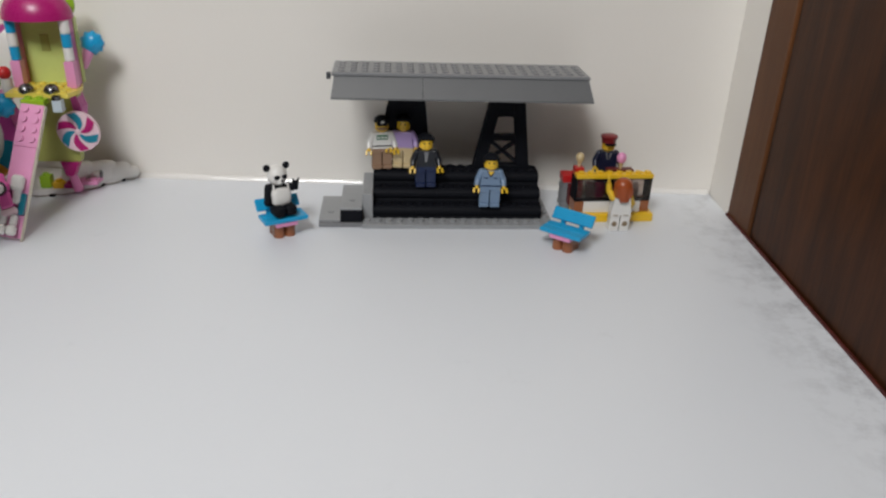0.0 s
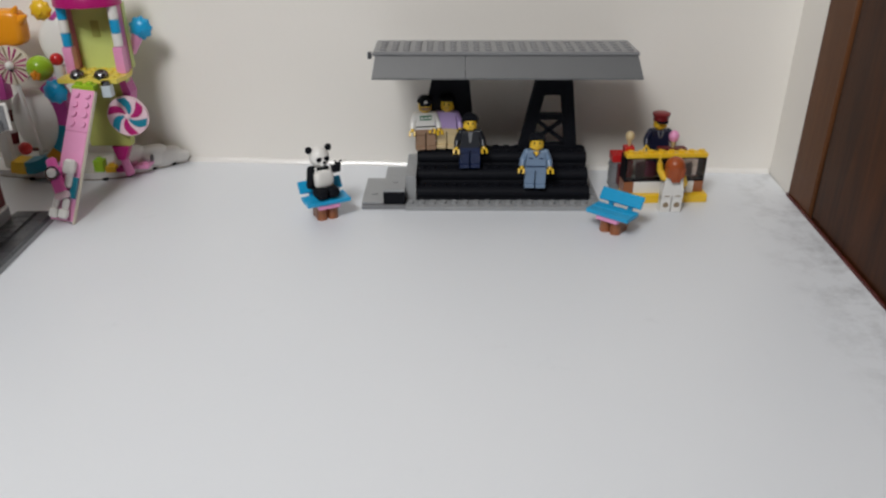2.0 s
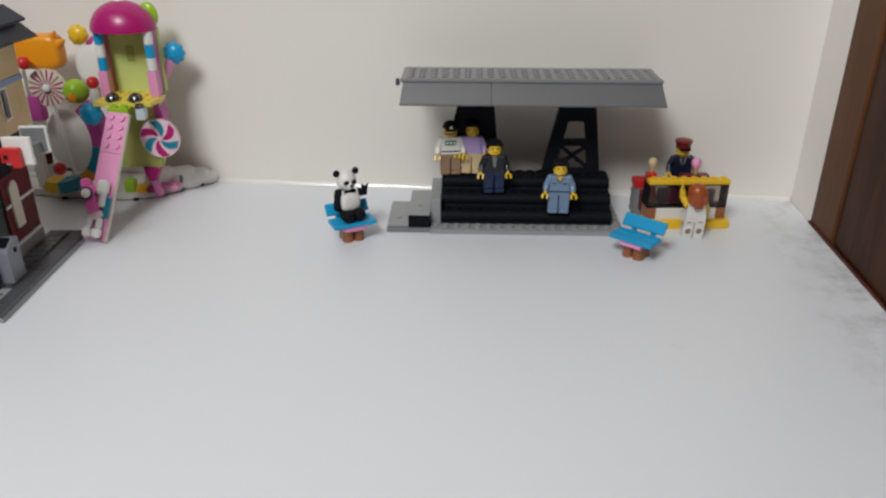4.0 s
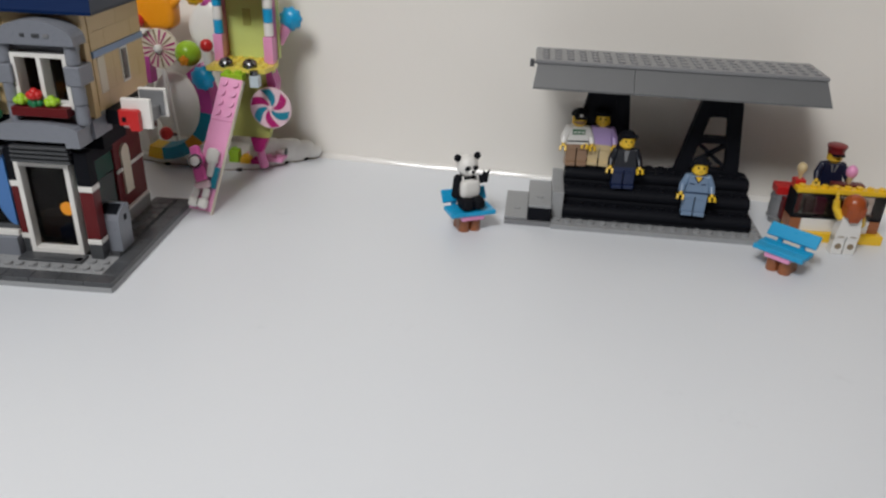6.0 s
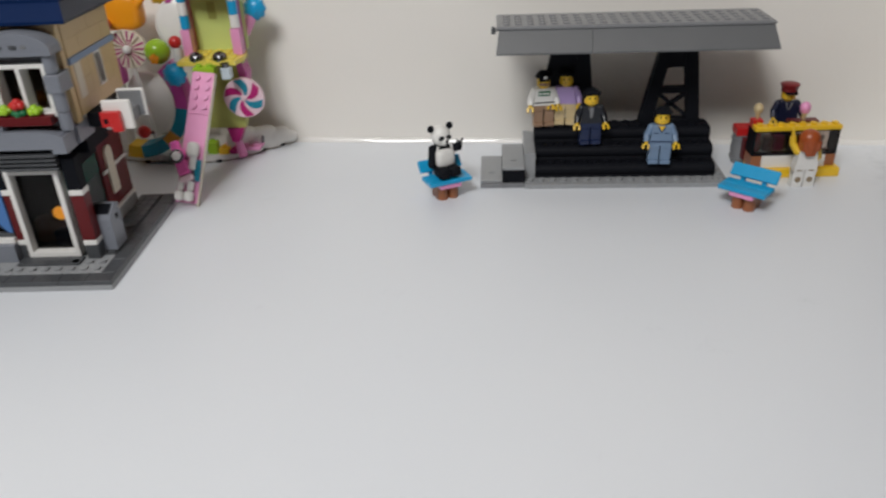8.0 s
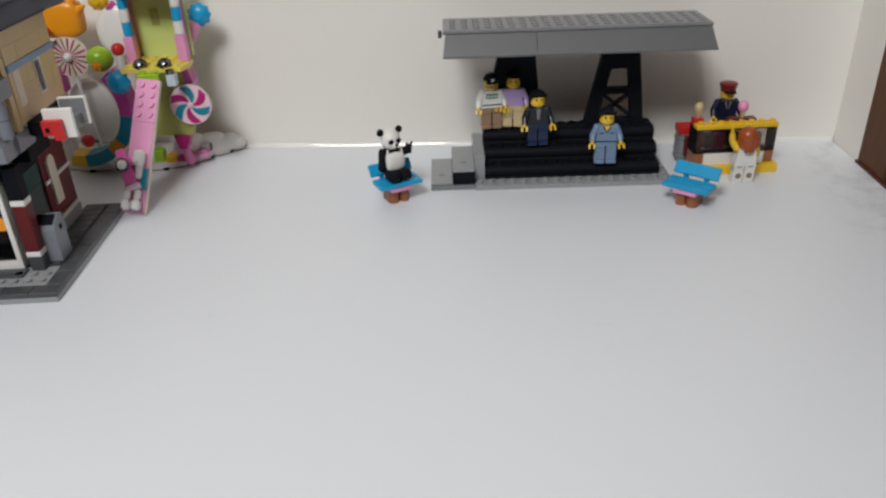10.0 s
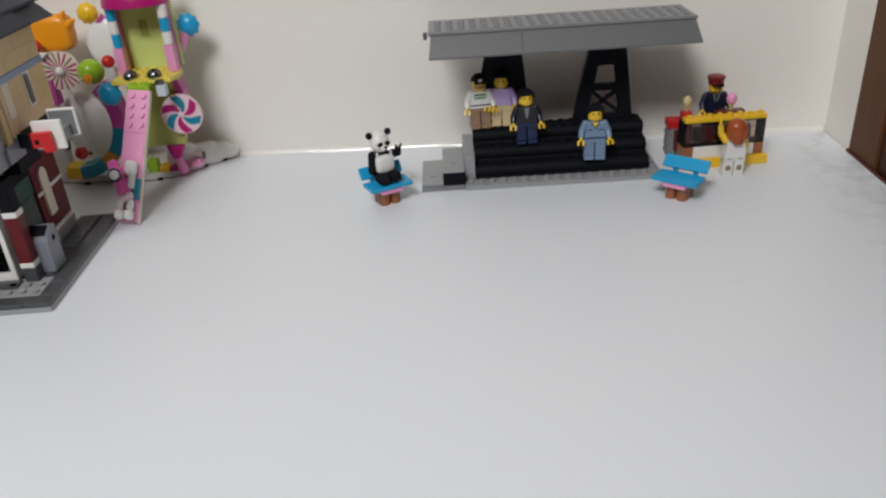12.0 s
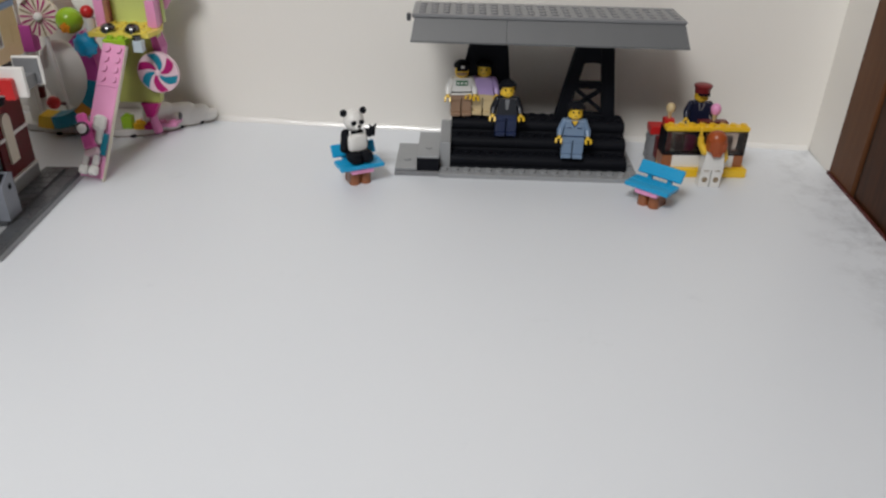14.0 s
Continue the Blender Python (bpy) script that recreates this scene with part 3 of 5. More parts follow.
for a, b, la, lb in ((RX0, 0.0350, 0.0022, 0.0), (0.0352, RX1, 0.0, 0.0030)):
    for name, sgn, base in (("front_slope", 1, 0.0), ("back_slope", -1, 0.0615)):
        bm = bmesh.new()
        prof = [(-0.0045, 0.0968), (-0.0045, 0.0980), (0.0048, ZF), (0.0105, ZF), (0.0105, ZF - 0.0022)]
        n = len(prof)
        q0, q1 = [], []
        for p, z in prof:
            up = (z - 0.0968) / (ZF - 0.0968)
            q0.append(bm.verts.new((a + 0.00005 + la * up, base + sgn * p, z)))
            q1.append(bm.verts.new((b - 0.00005 - lb * up, base + sgn * p, z)))
        for m_ in range(n):
            bm.faces.new((q0[m_], q0[(m_ + 1) % n], q1[(m_ + 1) % n], q1[m_]))
        bm.faces.new(q0[::-1])
        bm.faces.new(q1)
        part(name, bm, ROOFGREY, stand, "dark grey roof slope" if sgn > 0 else "")
bm = bmesh.new()
box(bm, RX0 + 0.0005, 0.0040, ZF + 0.0001, RX1 - 0.0022, 0.0445, ZF + 0.0028, c=0.0008)
for i in range(22):
    for jj in range(4):
        x, y = RX0 + 0.0072 + 0.00805 * i, 0.0110 + 0.0082 * jj
        cyl(bm, (x, y, ZF + 0.0027), (x, y, ZF + 0.0036), 0.0024, 0.0023, 14)
part("roof_plate", bm, MGREY, stand, "grey studded plate along the roof")
part("roof_clip", made(box, RX0 - 0.0028, 0.0040, ZF - 0.0018, RX0 - 0.0001, 0.0080, ZF + 0.0026), DGREY, stand)
part("roof_clip", made(box, RX1 - 0.0042, 0.0090, ZF - 0.0010, RX1 - 0.0018, 0.0140, ZF + 0.0022), DGREY, stand)
part("roof_beam", made(box, 0.02, 0.0106, 0.1000, 0.120, 0.0505, ZF - 0.0001), MGREY, stand)

Z3, Z2, Z1 = PL + 3 * B + 0.0016, PL + 2 * B + 0.0016, PL + B + 0.0016
toy("toy_figure", (0.0062, 0.0372, Z3), 8, "toy figure, white shirt, black cap, dark tan trousers, on the grandstand", WHITE, BROWNTAN, BROWNTAN, BLACK, "cap", extra="emblem", arms=(5, 5))
toy("toy_figure", (0.0228, 0.0400, Z3), -6, "toy figure, lavender shirt, tan trousers, black hair, on the grandstand", LAV, TAN, TAN, BLACK, "short", arms=(15, 8), arm=LAV)
toy("toy_figure", (0.0394, 0.0240, Z2), 4, "toy figure, charcoal jacket, navy trousers, black hair, on the grandstand", JACKET, BLUELEGS, BLUELEGS, BLACK, "short", arms=(8, 8), extra="shirt")
toy("toy_figure", (0.0872, 0.0085, Z1), -3, "toy figure in sand blue overalls with black hair, on the grandstand", SAND, SAND, SAND, BLACK, "short", arms=(12, 12), extra="collar")


# ---------------------------------------------------------------- benches
def bench(at, turn, label):
    b = thing("toy_bench", pose(*at, 0, 0, turn), label, "toy bench", "toy benches")
    for s in (-1, 1):
        bm = bmesh.new()
        x = s * 0.00395
        cyl(bm, (x, -0.0042, 0), (x, -0.0042, B), 0.0039, seg=16)
        cyl(bm, (x, 0.0042, 0), (x, 0.0042, B), 0.0039, seg=16)
        box(bm, x - 0.0036, -0.0042, 0, x + 0.0036, 0.0042, B)
        part("leg", bm, BROWN, b, "reddish brown round brick leg")
    part("cushion_plate", made(box, -0.0080, -0.0112, B + 0.0001, 0.0080, 0.0080, B + PL), PINK, b, "pink plate under the seat")
    for y0 in (-0.0120, -0.0039):
        part("seat_plank", made(box, -0.0159, y0, B + PL + 0.0002, 0.0159, y0 + 0.0079, B + 2 * PL, c=0.0004), AZURE, b)
    bm = bmesh.new()
    tilt = pose(0, 0.0048, B + 2 * PL + 0.0018, -36, 0, 0)
    box(bm, -0.0159, -0.0002, 0.0002, 0.0159, 0.0022, 0.0092, c=0.0005, m=tilt)
    part("backrest", bm, AZURE, b)
    bm = bmesh.new()
    for s in (-0.5, 0.5):
        box(bm, s * 0.0145 - 0.0015, 0.0010, 0.0, s * 0.0145 + 0.0015, 0.0045, 0.0085, m=pose(0, 0.0042, B + PL + 0.0002, -18, 0, 0))
    part("back_bracket", bm, AZURE, b)
    return b


bench((-0.0650, -0.0130, 0), 27, "azure toy bench on reddish brown legs, holding a toy panda")
bench((0.1382, -0.0358, 0), -40, "empty azure toy bench on a reddish brown brick foot")

# panda doll on its bench: one plain mesh
bm = bmesh.new()
superball(bm, (0, 0.0006, 0.0105), 0.0082, 0.0062, 0.0105, 0.75, 20, 12, 0)
superball(bm, (0.0002, -0.0042, 0.0120), 0.0072, 0.0040, 0.0066, 0.55, 20, 12, 1)
for s in (-1, 1):
    superball(bm, (s * 0.0043, -0.0080, 0.0034), 0.0042, 0.0066, 0.0036, 0.5, 16, 10, 0)
    ball(bm, (s * 0.0073, 0.0005, 0.0327), 0.0026, 12, 8, 0, (1, 0.7, 1))
    ball(bm, (s * 0.0027, -0.0065, 0.0270), 0.0018, 10, 6, 0, (1.3, 0.5, 0.95))
    cyl(bm, (s * 0.0053, -0.0050, 0.0215), (s * 0.0056, -0.0062, 0.0140), 0.0008, seg=8, mi=1)
ball(bm, (0, 0, 0.0268), 0.0073, 20, 12, 1, (0.98, 0.95, 1.02))
ball(bm, (0, -0.0064, 0.0242), 0.0026, 12, 8, 1)
ball(bm, (0, -0.0088, 0.0252), 0.0011, 8, 6, 0)
ball(bm, (0, -0.0085, 0.0230), 0.0009, 8, 6, 0, (1.8, 0.6, 0.5))
cyl(bm, (-0.0070, -0.0005, 0.0185), (-0.0094, -0.0030, 0.0085), 0.0030, 0.0027, 12, 0)
ball(bm, (-0.0094, -0.0030, 0.0085), 0.0029, 10, 8, 0)
ball(bm, (-0.0070, -0.0005, 0.0185), 0.0030, 10, 8, 0)
cyl(bm, (0.0065, -0.001, 0.0178), (0.0102, -0.0050, 0.0172), 0.0028, 0.0026, 12, 0)
cyl(bm, (0.0102, -0.0050, 0.0168), (0.0112, -0.0060, 0.0218), 0.0030, 0.0022, 12, 0)
for q in (-0.0016, 0.0018):
    cyl(bm, (0.0112 + q * 0.5, -0.0060, 0.0210), (0.0112 + q * 1.4, -0.0064, 0.0243), 0.0013, 0.0005, 8, 0)
tagged(part("toy_panda", bm, [BLACK, WHITE], m=pose(-0.0668, -0.0112, B + 2 * PL + 0.0014, 0, 0, 32)), "black and white toy panda sitting on an azure bench", "toy panda")

# ---------------------------------------------------------------- kiosk
kiosk = thing("toy_kiosk", pose(0.1542, 0.0125, 0, 0, 0, 3) @ Matrix.Diagonal((0.94, 1, 1, 1)), "yellow toy snack kiosk with a dark glass front", "toy kiosk")
KB, KW = 0.0066, 0.0156      # top of the yellow base, foot of the window
bm = bmesh.new()
box(bm, 0.0035, -0.0036, 0.0, 0.0668, 0.0399, KB, c=0.0005)
part("base_block", bm, YELLOW, kiosk, "yellow base")
for name, x, n, mat in (("corner_brick", 0, 1, BROWN), ("counter_brick", 1, 3, WHITE), ("counter_brick", 4, 3, WHITE), ("corner_brick", 7, 1, BROWN)):
    part(name, made(box, x * U + 0.0001, 0.0012 if mat is BROWN else 0.0004, KB, (x + n) * U - 0.0001, 0.0150, KW - 0.0001), mat, kiosk)
# tinted windscreen and its dark frame
z0, z1 = KW, 0.0342
bm = bmesh.new()
box(bm, 0.0, 0.001, z0, 0.0639, 0.0075, z0 + 0.0012)
box(bm, 0.0, 0.001, z0, 0.0012, 0.0150, z1)
box(bm, 0.0627, 0.001, z0, 0.0639, 0.0150, z1)
box(bm, 0.0, 0.001, z1 - 0.0010, 0.0639, 0.0075, z1)
part("window_frame", bm, BLACK, kiosk)
part("window_pane", made(box, 0.0012, 0.0016, z0 + 0.0012, 0.0627, 0.0026, z1 - 0.0010), KSMOKE, kiosk, "smoky clear pane")
bm = bmesh.new()
box(bm, -0.0002, 0.0, z1, 0.0642, 0.0080, z1 + PL, c=0.0004)
studs(bm, 0.0, 0.0, z1 + PL - 0.0001, 8, 1)
part("counter_top", bm, YELLOW, kiosk)
part("back_shelf", made(box, 0.0081, 0.0162, KB + 0.0001, 0.0560, 0.0240, 0.0200), BROWN, kiosk)
part("end_wall", made(box, 0.0, 0.0165, KB + 0.0001, 0.0079, 0.0300, 0.0220), DRED, kiosk)
for x, mat in ((0.012, DRED), (0.020, MAGENTA3), (0.030, NAVY), (0.038, DRED), (0.050, PALEGREY)):
    part("goods", made(box, x, 0.0100, KW + 0.0002, x + 0.0070, 0.0150, KW + 0.0110), mat, kiosk)
# barrel with a red lid at the kiosk's end
barrel = thing("toy_barrel", pose(0.1556, 0.0425, 0), "grey toy barrel with a red lid beside the kiosk", "toy barrel")
bm = bmesh.new()
cyl(bm, (0, 0, 0), (0, 0, 0.010), 0.0062, 0.0078, 20)
cyl(bm, (0, 0, 0.010), (0, 0, 0.0225), 0.0078, 0.0070, 20)
for z in (0.004, 0.0185):
    cyl(bm, (0, 0, z), (0, 0, z + 0.0016), 0.0080, seg=20)
part("barrel_body", bm, MGREY, barrel)
part("lid", made(box, -0.0066, -0.0066, 0.0226, 0.0066, 0.0066, 0.0285, c=0.0005), RED, barrel, "square red lid")


def cone(at, scoop, cup, label, size=1.0):
    c = thing("ice_cream_cone", pose(*at) @ Matrix.Scale(size, 4), label, "ice cream cone", "toy ice cream cones")
    part("cone_body", made(cyl, (0, 0, 0), (0, 0, 0.0070), 0.0012, 0.0027, 12), cup, c)
    bm = bmesh.new()
    ball(bm, (0, 0, 0.0098), 0.0043, 16, 10, 0, (1, 1, 1.15))
    ball(bm, (0, 0, 0.0072), 0.0036, 14, 7, 0, (1.05, 1.05, 0.6))
    part("scoop", bm, scoop, c)


top = z1 + PL + 0.0016
part("cone_stand", made(box, 0.0005, 0.0083, KW, 0.0080, 0.0155, top + 0.0010), RED, kiosk, "small red brick on the counter")
cone((0.1577, 0.0248, top + 0.0010), TAN, TAN, "tan toy ice cream on a red brick of the kiosk", 0.78)
cone((0.1905, 0.0262, top - 0.0006), PINK, TAN, "pink toy ice cream standing on the kiosk counter", 0.88)
part("counter_tile", made(box, 0.028, 0.0083, z1 - 0.004, 0.050, 0.0155, top - 0.0006), DRED, kiosk)

part("vendor_step", made(box, 0.0200, 0.0245, KB + 0.0001, 0.0440, 0.0395, 0.0180), DGREY, kiosk)
toy("toy_figure", (0.1845, 0.0450, 0.0181), 2, "toy vendor in navy uniform and dark red cap behind the kiosk", UNIFORM, UNIFORM, UNIFORM, CAPRED, "peak", arms=(10, 25), extra="lapel")
toy("toy_figure", (0.1848, -0.0040, 0), 183, "toy customer in white with long copper hair, facing the kiosk", WHITE, WHITE, WHITE, HAIR, "long", arms=(20, 150), arm=SKIN, extra="back")

# ---------------------------------------------------------------- corner house
HOUSE = pose(-0.2530, -0.1412, 0, 0, 0, 2.4)
house = thing("toy_corner_house", HOUSE, "two-storey toy corner house of cream, grey and dark red bricks", "toy building")
W = -0.168      # far end of the house along its front


def hpart(name, mat, label="", parent=None):
    """Collects boxes into one part of the house: hpart(...)(x0, y0, z0, x1, y1, z1)."""
    def go(*boxes, c=0.00025):
        bm = bmesh.new()
        for b in boxes:
            box(bm, *b, c=c)
        return part(name, bm, mat, parent or house, label)
    return go


def openwork(us, zs, d0, d1, holes, axis="y"):
    """A frame moulded in one piece: a grid of bars between the edges us and zs, open where holes says."""
    bm = bmesh.new()
    seen = {}

    def vert(i, j, k):
        if (i, j, k) not in seen:
            d = (d0, d1)[k]
            seen[i, j, k] = bm.verts.new((us[i], d, zs[j]) if axis == "y" else (d, us[i], zs[j]))
        return seen[i, j, k]

    solid = {(i, j) for i in range(len(us) - 1) for j in range(len(zs) - 1)} - set(holes)
    for i, j in sorted(solid):
        for k in (0, 1):
            bm.faces.new([vert(i, j, k), vert(i + 1, j, k), vert(i + 1, j + 1, k), vert(i, j + 1, k)])
        for ni, nj, a, b in ((i - 1, j, (i, j), (i, j + 1)), (i + 1, j, (i + 1, j), (i + 1, j + 1)), (i, j - 1, (i, j), (i + 1, j)), (i, j + 1, (i, j + 1), (i + 1, j + 1))):
            if (ni, nj) not in solid:
                bm.faces.new([vert(*a, 0), vert(*b, 0), vert(*b, 1), vert(*a, 1)])
    bmesh.ops.recalc_face_normals(bm, faces=bm.faces[:])
    sharp = [e for e in bm.edges if e.calc_face_angle(0) > 0.5]
    bmesh.ops.bevel(bm, geom=sharp, offset=0.00022, segments=1, affect="EDGES")
    return bm


DEPTH = 0.1222
hpart("base_plate", LGREY, "grey base plate")((W, 0.0, 0.0, 0.0, DEPTH, PL))
# dark border tiles and paving
BW = 0.0098
n = int(-W / 0.016)
for k in range(n):
    hpart("border_tile", DGREY)((-(k + 1) * 0.016 + 0.0001, 0.0001, PL, -k * 0.016 - 0.0001, BW - 0.0001, 2 * PL))
for k in range(7):
    hpart("border_tile", DGREY)((-BW + 0.0001, BW + k * 0.01605 + 0.0001, PL, -0.0001, BW + (k + 1) * 0.01605 - 0.0001, 2 * PL))
bm = bmesh.new()
box(bm, -0.0335, BW, PL, -BW - 0.0001, 0.0318, 2 * PL)
studs(bm, -0.0338, BW + 0.0002, 2 * PL - 0.0001, 3, 2)
part("pavement_plate", bm, LGREY, house, "light grey studded pavement")
bm = bmesh.new()
box(bm, W, BW, PL, -0.0641, 0.0258, 2 * PL)
studs(bm, -0.160, BW + 0.0002, 2 * PL - 0.0001, 12, 1)
part("pavement_plate", bm, LGREY, house)
bm = bmesh.new()
box(bm, -0.0640, BW, PL, -0.0336, 0.0258, 2 * PL)
studs(bm, -0.0656, BW + 0.0002, 2 * PL - 0.0001, 4, 1)
part("pavement_plate", bm, LGREY, house)
hpart("doorstep", DGREY)((-0.0650, 0.0190, 2 * PL, -0.0268, 0.0283, 2 * PL + 0.0016))
bm = bmesh.new()
box(bm, -0.0265, 0.0321, PL, -BW - 0.0001, DEPTH - 0.0001, 2 * PL)
for j in range(10):
    for i in range(3):
        box(bm, -0.0262 + i * 0.0054, 0.0335 + j * 0.0085, 2 * PL, -0.0212 + i * 0.0054, 0.0412 + j * 0.0085, 2 * PL + 0.0006 + 0.0004 * ((i * 7 + j * 3) % 3))
part("side_paving", bm, DGREY, house, "dark grey paving beside the house")

# ground floor
G0 = 2 * PL
XR = -0.0255     # outer face of the side wall
# door: deep white frame, clear leaf, round handle
DX0, DX1, DY, DZ = -0.0613, -0.0293, 0.0284, G0 + 0.0010
door = part("door", openwork((DX0, DX0 + 0.0030, DX1 - 0.0030, DX1), (DZ, DZ + 0.0034, DZ + 0.0546, DZ + 0.0576), DY, DY + 0.0078, [(1, 1)]), WHITE, house, "white framed glass door")
hpart("door_pane", SMOKE, parent=door)((DX0 + 0.0030, DY + 0.0054, DZ + 0.0034, DX1 - 0.0030, DY + 0.0064, DZ + 0.0546))
bm = bmesh.new()
cyl(bm, (-0.0371, DY + 0.0042, 0.0352), (-0.0371, DY + 0.0050, 0.0352), 0.0042, seg=24)
cyl(bm, (-0.0371, DY + 0.0050, 0.0352), (-0.0371, DY + 0.0054, 0.0352), 0.0016, seg=12)
part("door_handle", bm, ORANGE, door, "round orange handle plate")
# pillars beside the door
for x0, x1, y0 in ((-0.0246, -0.0166, 0.0268), (-0.0664, -0.0614, 0.0296)):
    hpart("pillar_base", DGREY)((x0, y0, G0, x1, y0 + 0.0080, G0 + B))
    hpart("pillar_trim", WHITE)((x0 - 0.0001, y0 - 0.0004, G0 + B, x1 + 0.0003, y0 + 0.0084, G0 + B + PL))
    hpart("pillar_shaft", DRED, "dark red pillar")((x0, y0, G0 + B + PL, x1, y0 + 0.0080, 0.0490))
    hpart("pillar_trim", WHITE)((x0 - 0.0001, y0 - 0.0004, 0.0490, x1 + 0.0003, y0 + 0.0084, 0.0524))
    hpart("pillar_head", BLACK)((x0, y0, 0.0524, x1, y0 + 0.0080, 0.0725))
# shop window beside the door
hpart("shop_sill", WHITE, "white shop window sill")((W, 0.0270, 0.0182, -0.0666, 0.0345, 0.0216))
hpart("shop_plinth", LGREY_DIM)((W, 0.0245, G0, -0.0666, 0.0345, 0.0182))
hpart("shop_rail", DGREY, "dark lower rail of the shop window")((W, 0.0292, 0.0216, -0.0666, 0.0330, 0.0246))
hpart("shop_pane", SMOKE, "smoky clear shop window")((W, 0.0300, 0.0246, -0.0666, 0.0312, 0.0660))
for s, x in ((1, -0.0668), (-1, -0.1240)):
    bm = bmesh.new()
    pts = [(x - s * (0.0015 + 0.0085 * math.sin(a) ** 1.5), 0.0247 + 0.043 * (1 - math.cos(a)) / 2) for a in [math.pi * k / 14 for k in range(1, 14)]]
    pts = [(x, 0.0247)] + pts + [(x, 0.0677)]
    prism(bm, pts if s > 0 else pts[::-1], 0.0285, 0.0299, "y")
    part("curved_panel", bm, BRIGHTBLUE, house, "curved blue panel in the shop window")
hpart("shop_lintel", LGREY_DIM)((W, 0.0262, 0.0680, -0.0668, 0.0345, 0.0715))
# back rooms: a near-black colour stands in for their unlit inside
hpart("shop_floor", DARKROOM)((W, 0.0345, G0, -0.0268, 0.112, G0 + 0.001))
hpart("shop_back", DARKROOM)((W, 0.0620, G0 + 0.001, -0.0300, 0.0650, 0.0725))
hpart("counter", BROWN)((-0.066, 0.050, G0 + 0.001, -0.036, 0.060, 0.022))
hpart("stool_top", NAVY)((-0.050, 0.042, G0 + 0.001, -0.034, 0.050, 0.018))
# ribbed canopy over the door, under a dark red beam
bm = bmesh.new()
for k in range(4):
    box(bm, -0.0590 + 0.0008 * k, 0.0236 - 0.0008 * k, 0.0664 + k * 0.0029, -0.0246 + 0.0002 * k, 0.0261, 0.0680 + k * 0.0029)
part("canopy_back", made(box, -0.0580, 0.0262, 0.0652, -0.0250, 0.0350, 0.0780), BLACK, house)
part("door_canopy", bm, DGREY, house, "dark grey ribbed canopy over the door")
hpart("door_beam", DRED, "dark red beam over the canopy")((-0.0600, 0.0258, 0.0781, -0.0245, 0.0350, 0.0830))
# side wall: dark red with a light cross, white trim, clear corner
hpart("side_plinth", LGREY)((XR - 0.004, 0.0680, G0, XR + 0.0012, 0.1100, 0.0150))
hpart("side_trim", WHITE)((XR - 0.004, 0.0680, 0.0150, XR + 0.0016, 0.1100, 0.0170))
hpart("side_wall", DRED, "dark red side wall")((XR - 0.004, 0.0728, 0.0170, XR, 0.1100, 0.0720))
bm = bmesh.new()
prism(bm, [(0.0800, 0.026), (0.0900, 0.026), (0.0900, 0.0545), (0.0880, 0.0575), (0.0850, 0.0583), (0.0820, 0.0575), (0.0800, 0.0545)], XR, XR + 0.0014, "x")
part("side_shutter", bm, PALECREAM, house, "light arched panel on the side wall")
hpart("cross_bar", WHITE)((XR, 0.0730, 0.0420, XR + 0.0012, 0.0799, 0.0442), (XR, 0.0901, 0.0420, XR + 0.0012, 0.1098, 0.0442))
hpart("corner_glazing", GLAZING, "grey-green corner glazing")((XR - 0.004, 0.0345, 0.0180, XR - 0.0015, 0.0727, 0.0455))
hpart("corner_glazing", DGLAZING, "dark green corner glazing")((XR - 0.004, 0.0345, 0.0457, XR - 0.0010, 0.0727, 0.0590))
hpart("corner_wall", DGREY)((XR - 0.006, 0.0346, G0, XR - 0.0041, 0.0560, 0.0700))
hpart("corner_head", BLACK)((XR - 0.006, 0.0345, 0.0591, XR + 0.0005, 0.0727, 0.0720))
# cash machine on the pavement
cash = thing("toy_cash_machine", HOUSE @ pose(-0.0160, 0.0400, 2 * PL + 0.0018) @ Matrix.Diagonal((1.10, 1.0, 1.22, 1)), "blue-grey toy cash machine beside the house wall", "toy cash machine")
bm = bmesh.new()
prism(bm, [(-0.0050, 0.0), (0.0095, 0.0), (0.0095, 0.0215), (0.0050, 0.0225), (-0.0035, 0.0190), (-0.0050, 0.0165)], -0.0052, 0.0066, "x")
part("machine_body", bm, LGREY_DIM, cash)
part("screen", made(box, -0.0040, 0.0, 0.0002, 0.0054, 0.0078, 0.0009, m=pose(0.0, -0.0034, 0.0190, 22, 0, 0)), BLACK, cash, "dark sloping screen")
part("slot", made(box, 0.0064, 0.0020, 0.0145, 0.0070, 0.0050, 0.0172), BLACK, cash)
hpart("pavement_stud_row", MGREY)((-0.026, 0.0325, 2 * PL, -0.0162, 0.0550, 2 * PL + 0.0016))

# band between the storeys
hpart("storey_band", BLACK, "black band between the storeys")((W, 0.0362, 0.0726, XR - 0.001, 0.1100, 0.0880))
hpart("storey_band", BLACK)((XR - 0.001, 0.0440, 0.0690, XR + 0.0110, 0.0720, 0.0880))
hpart("storey_band", BLACK)((XR - 0.001, 0.0721, 0.0722, XR + 0.0110, 0.1100, 0.0880))
UP = pose(0.0045, 0.0, 0.0038)
UPF = pose(0.0062, 0.0, 0.0)      # the upper front stands a little further out
UPW = pose(0.0090, 0.0, 0.0)      # its window and columns further still
SIDE = pose(0.0085, 0.0, 0.0028)  # and so does the upper side wall
HOUSE2 = HOUSE @ UP
below = set(house.children)
# balcony slab: flat arch with end blocks
bm = bmesh.new()
pts = [(-0.0740, 0.0760), (-0.0345, 0.0760), (-0.0345, 0.0732), (-0.0265, 0.0732), (-0.0265, 0.0830)]
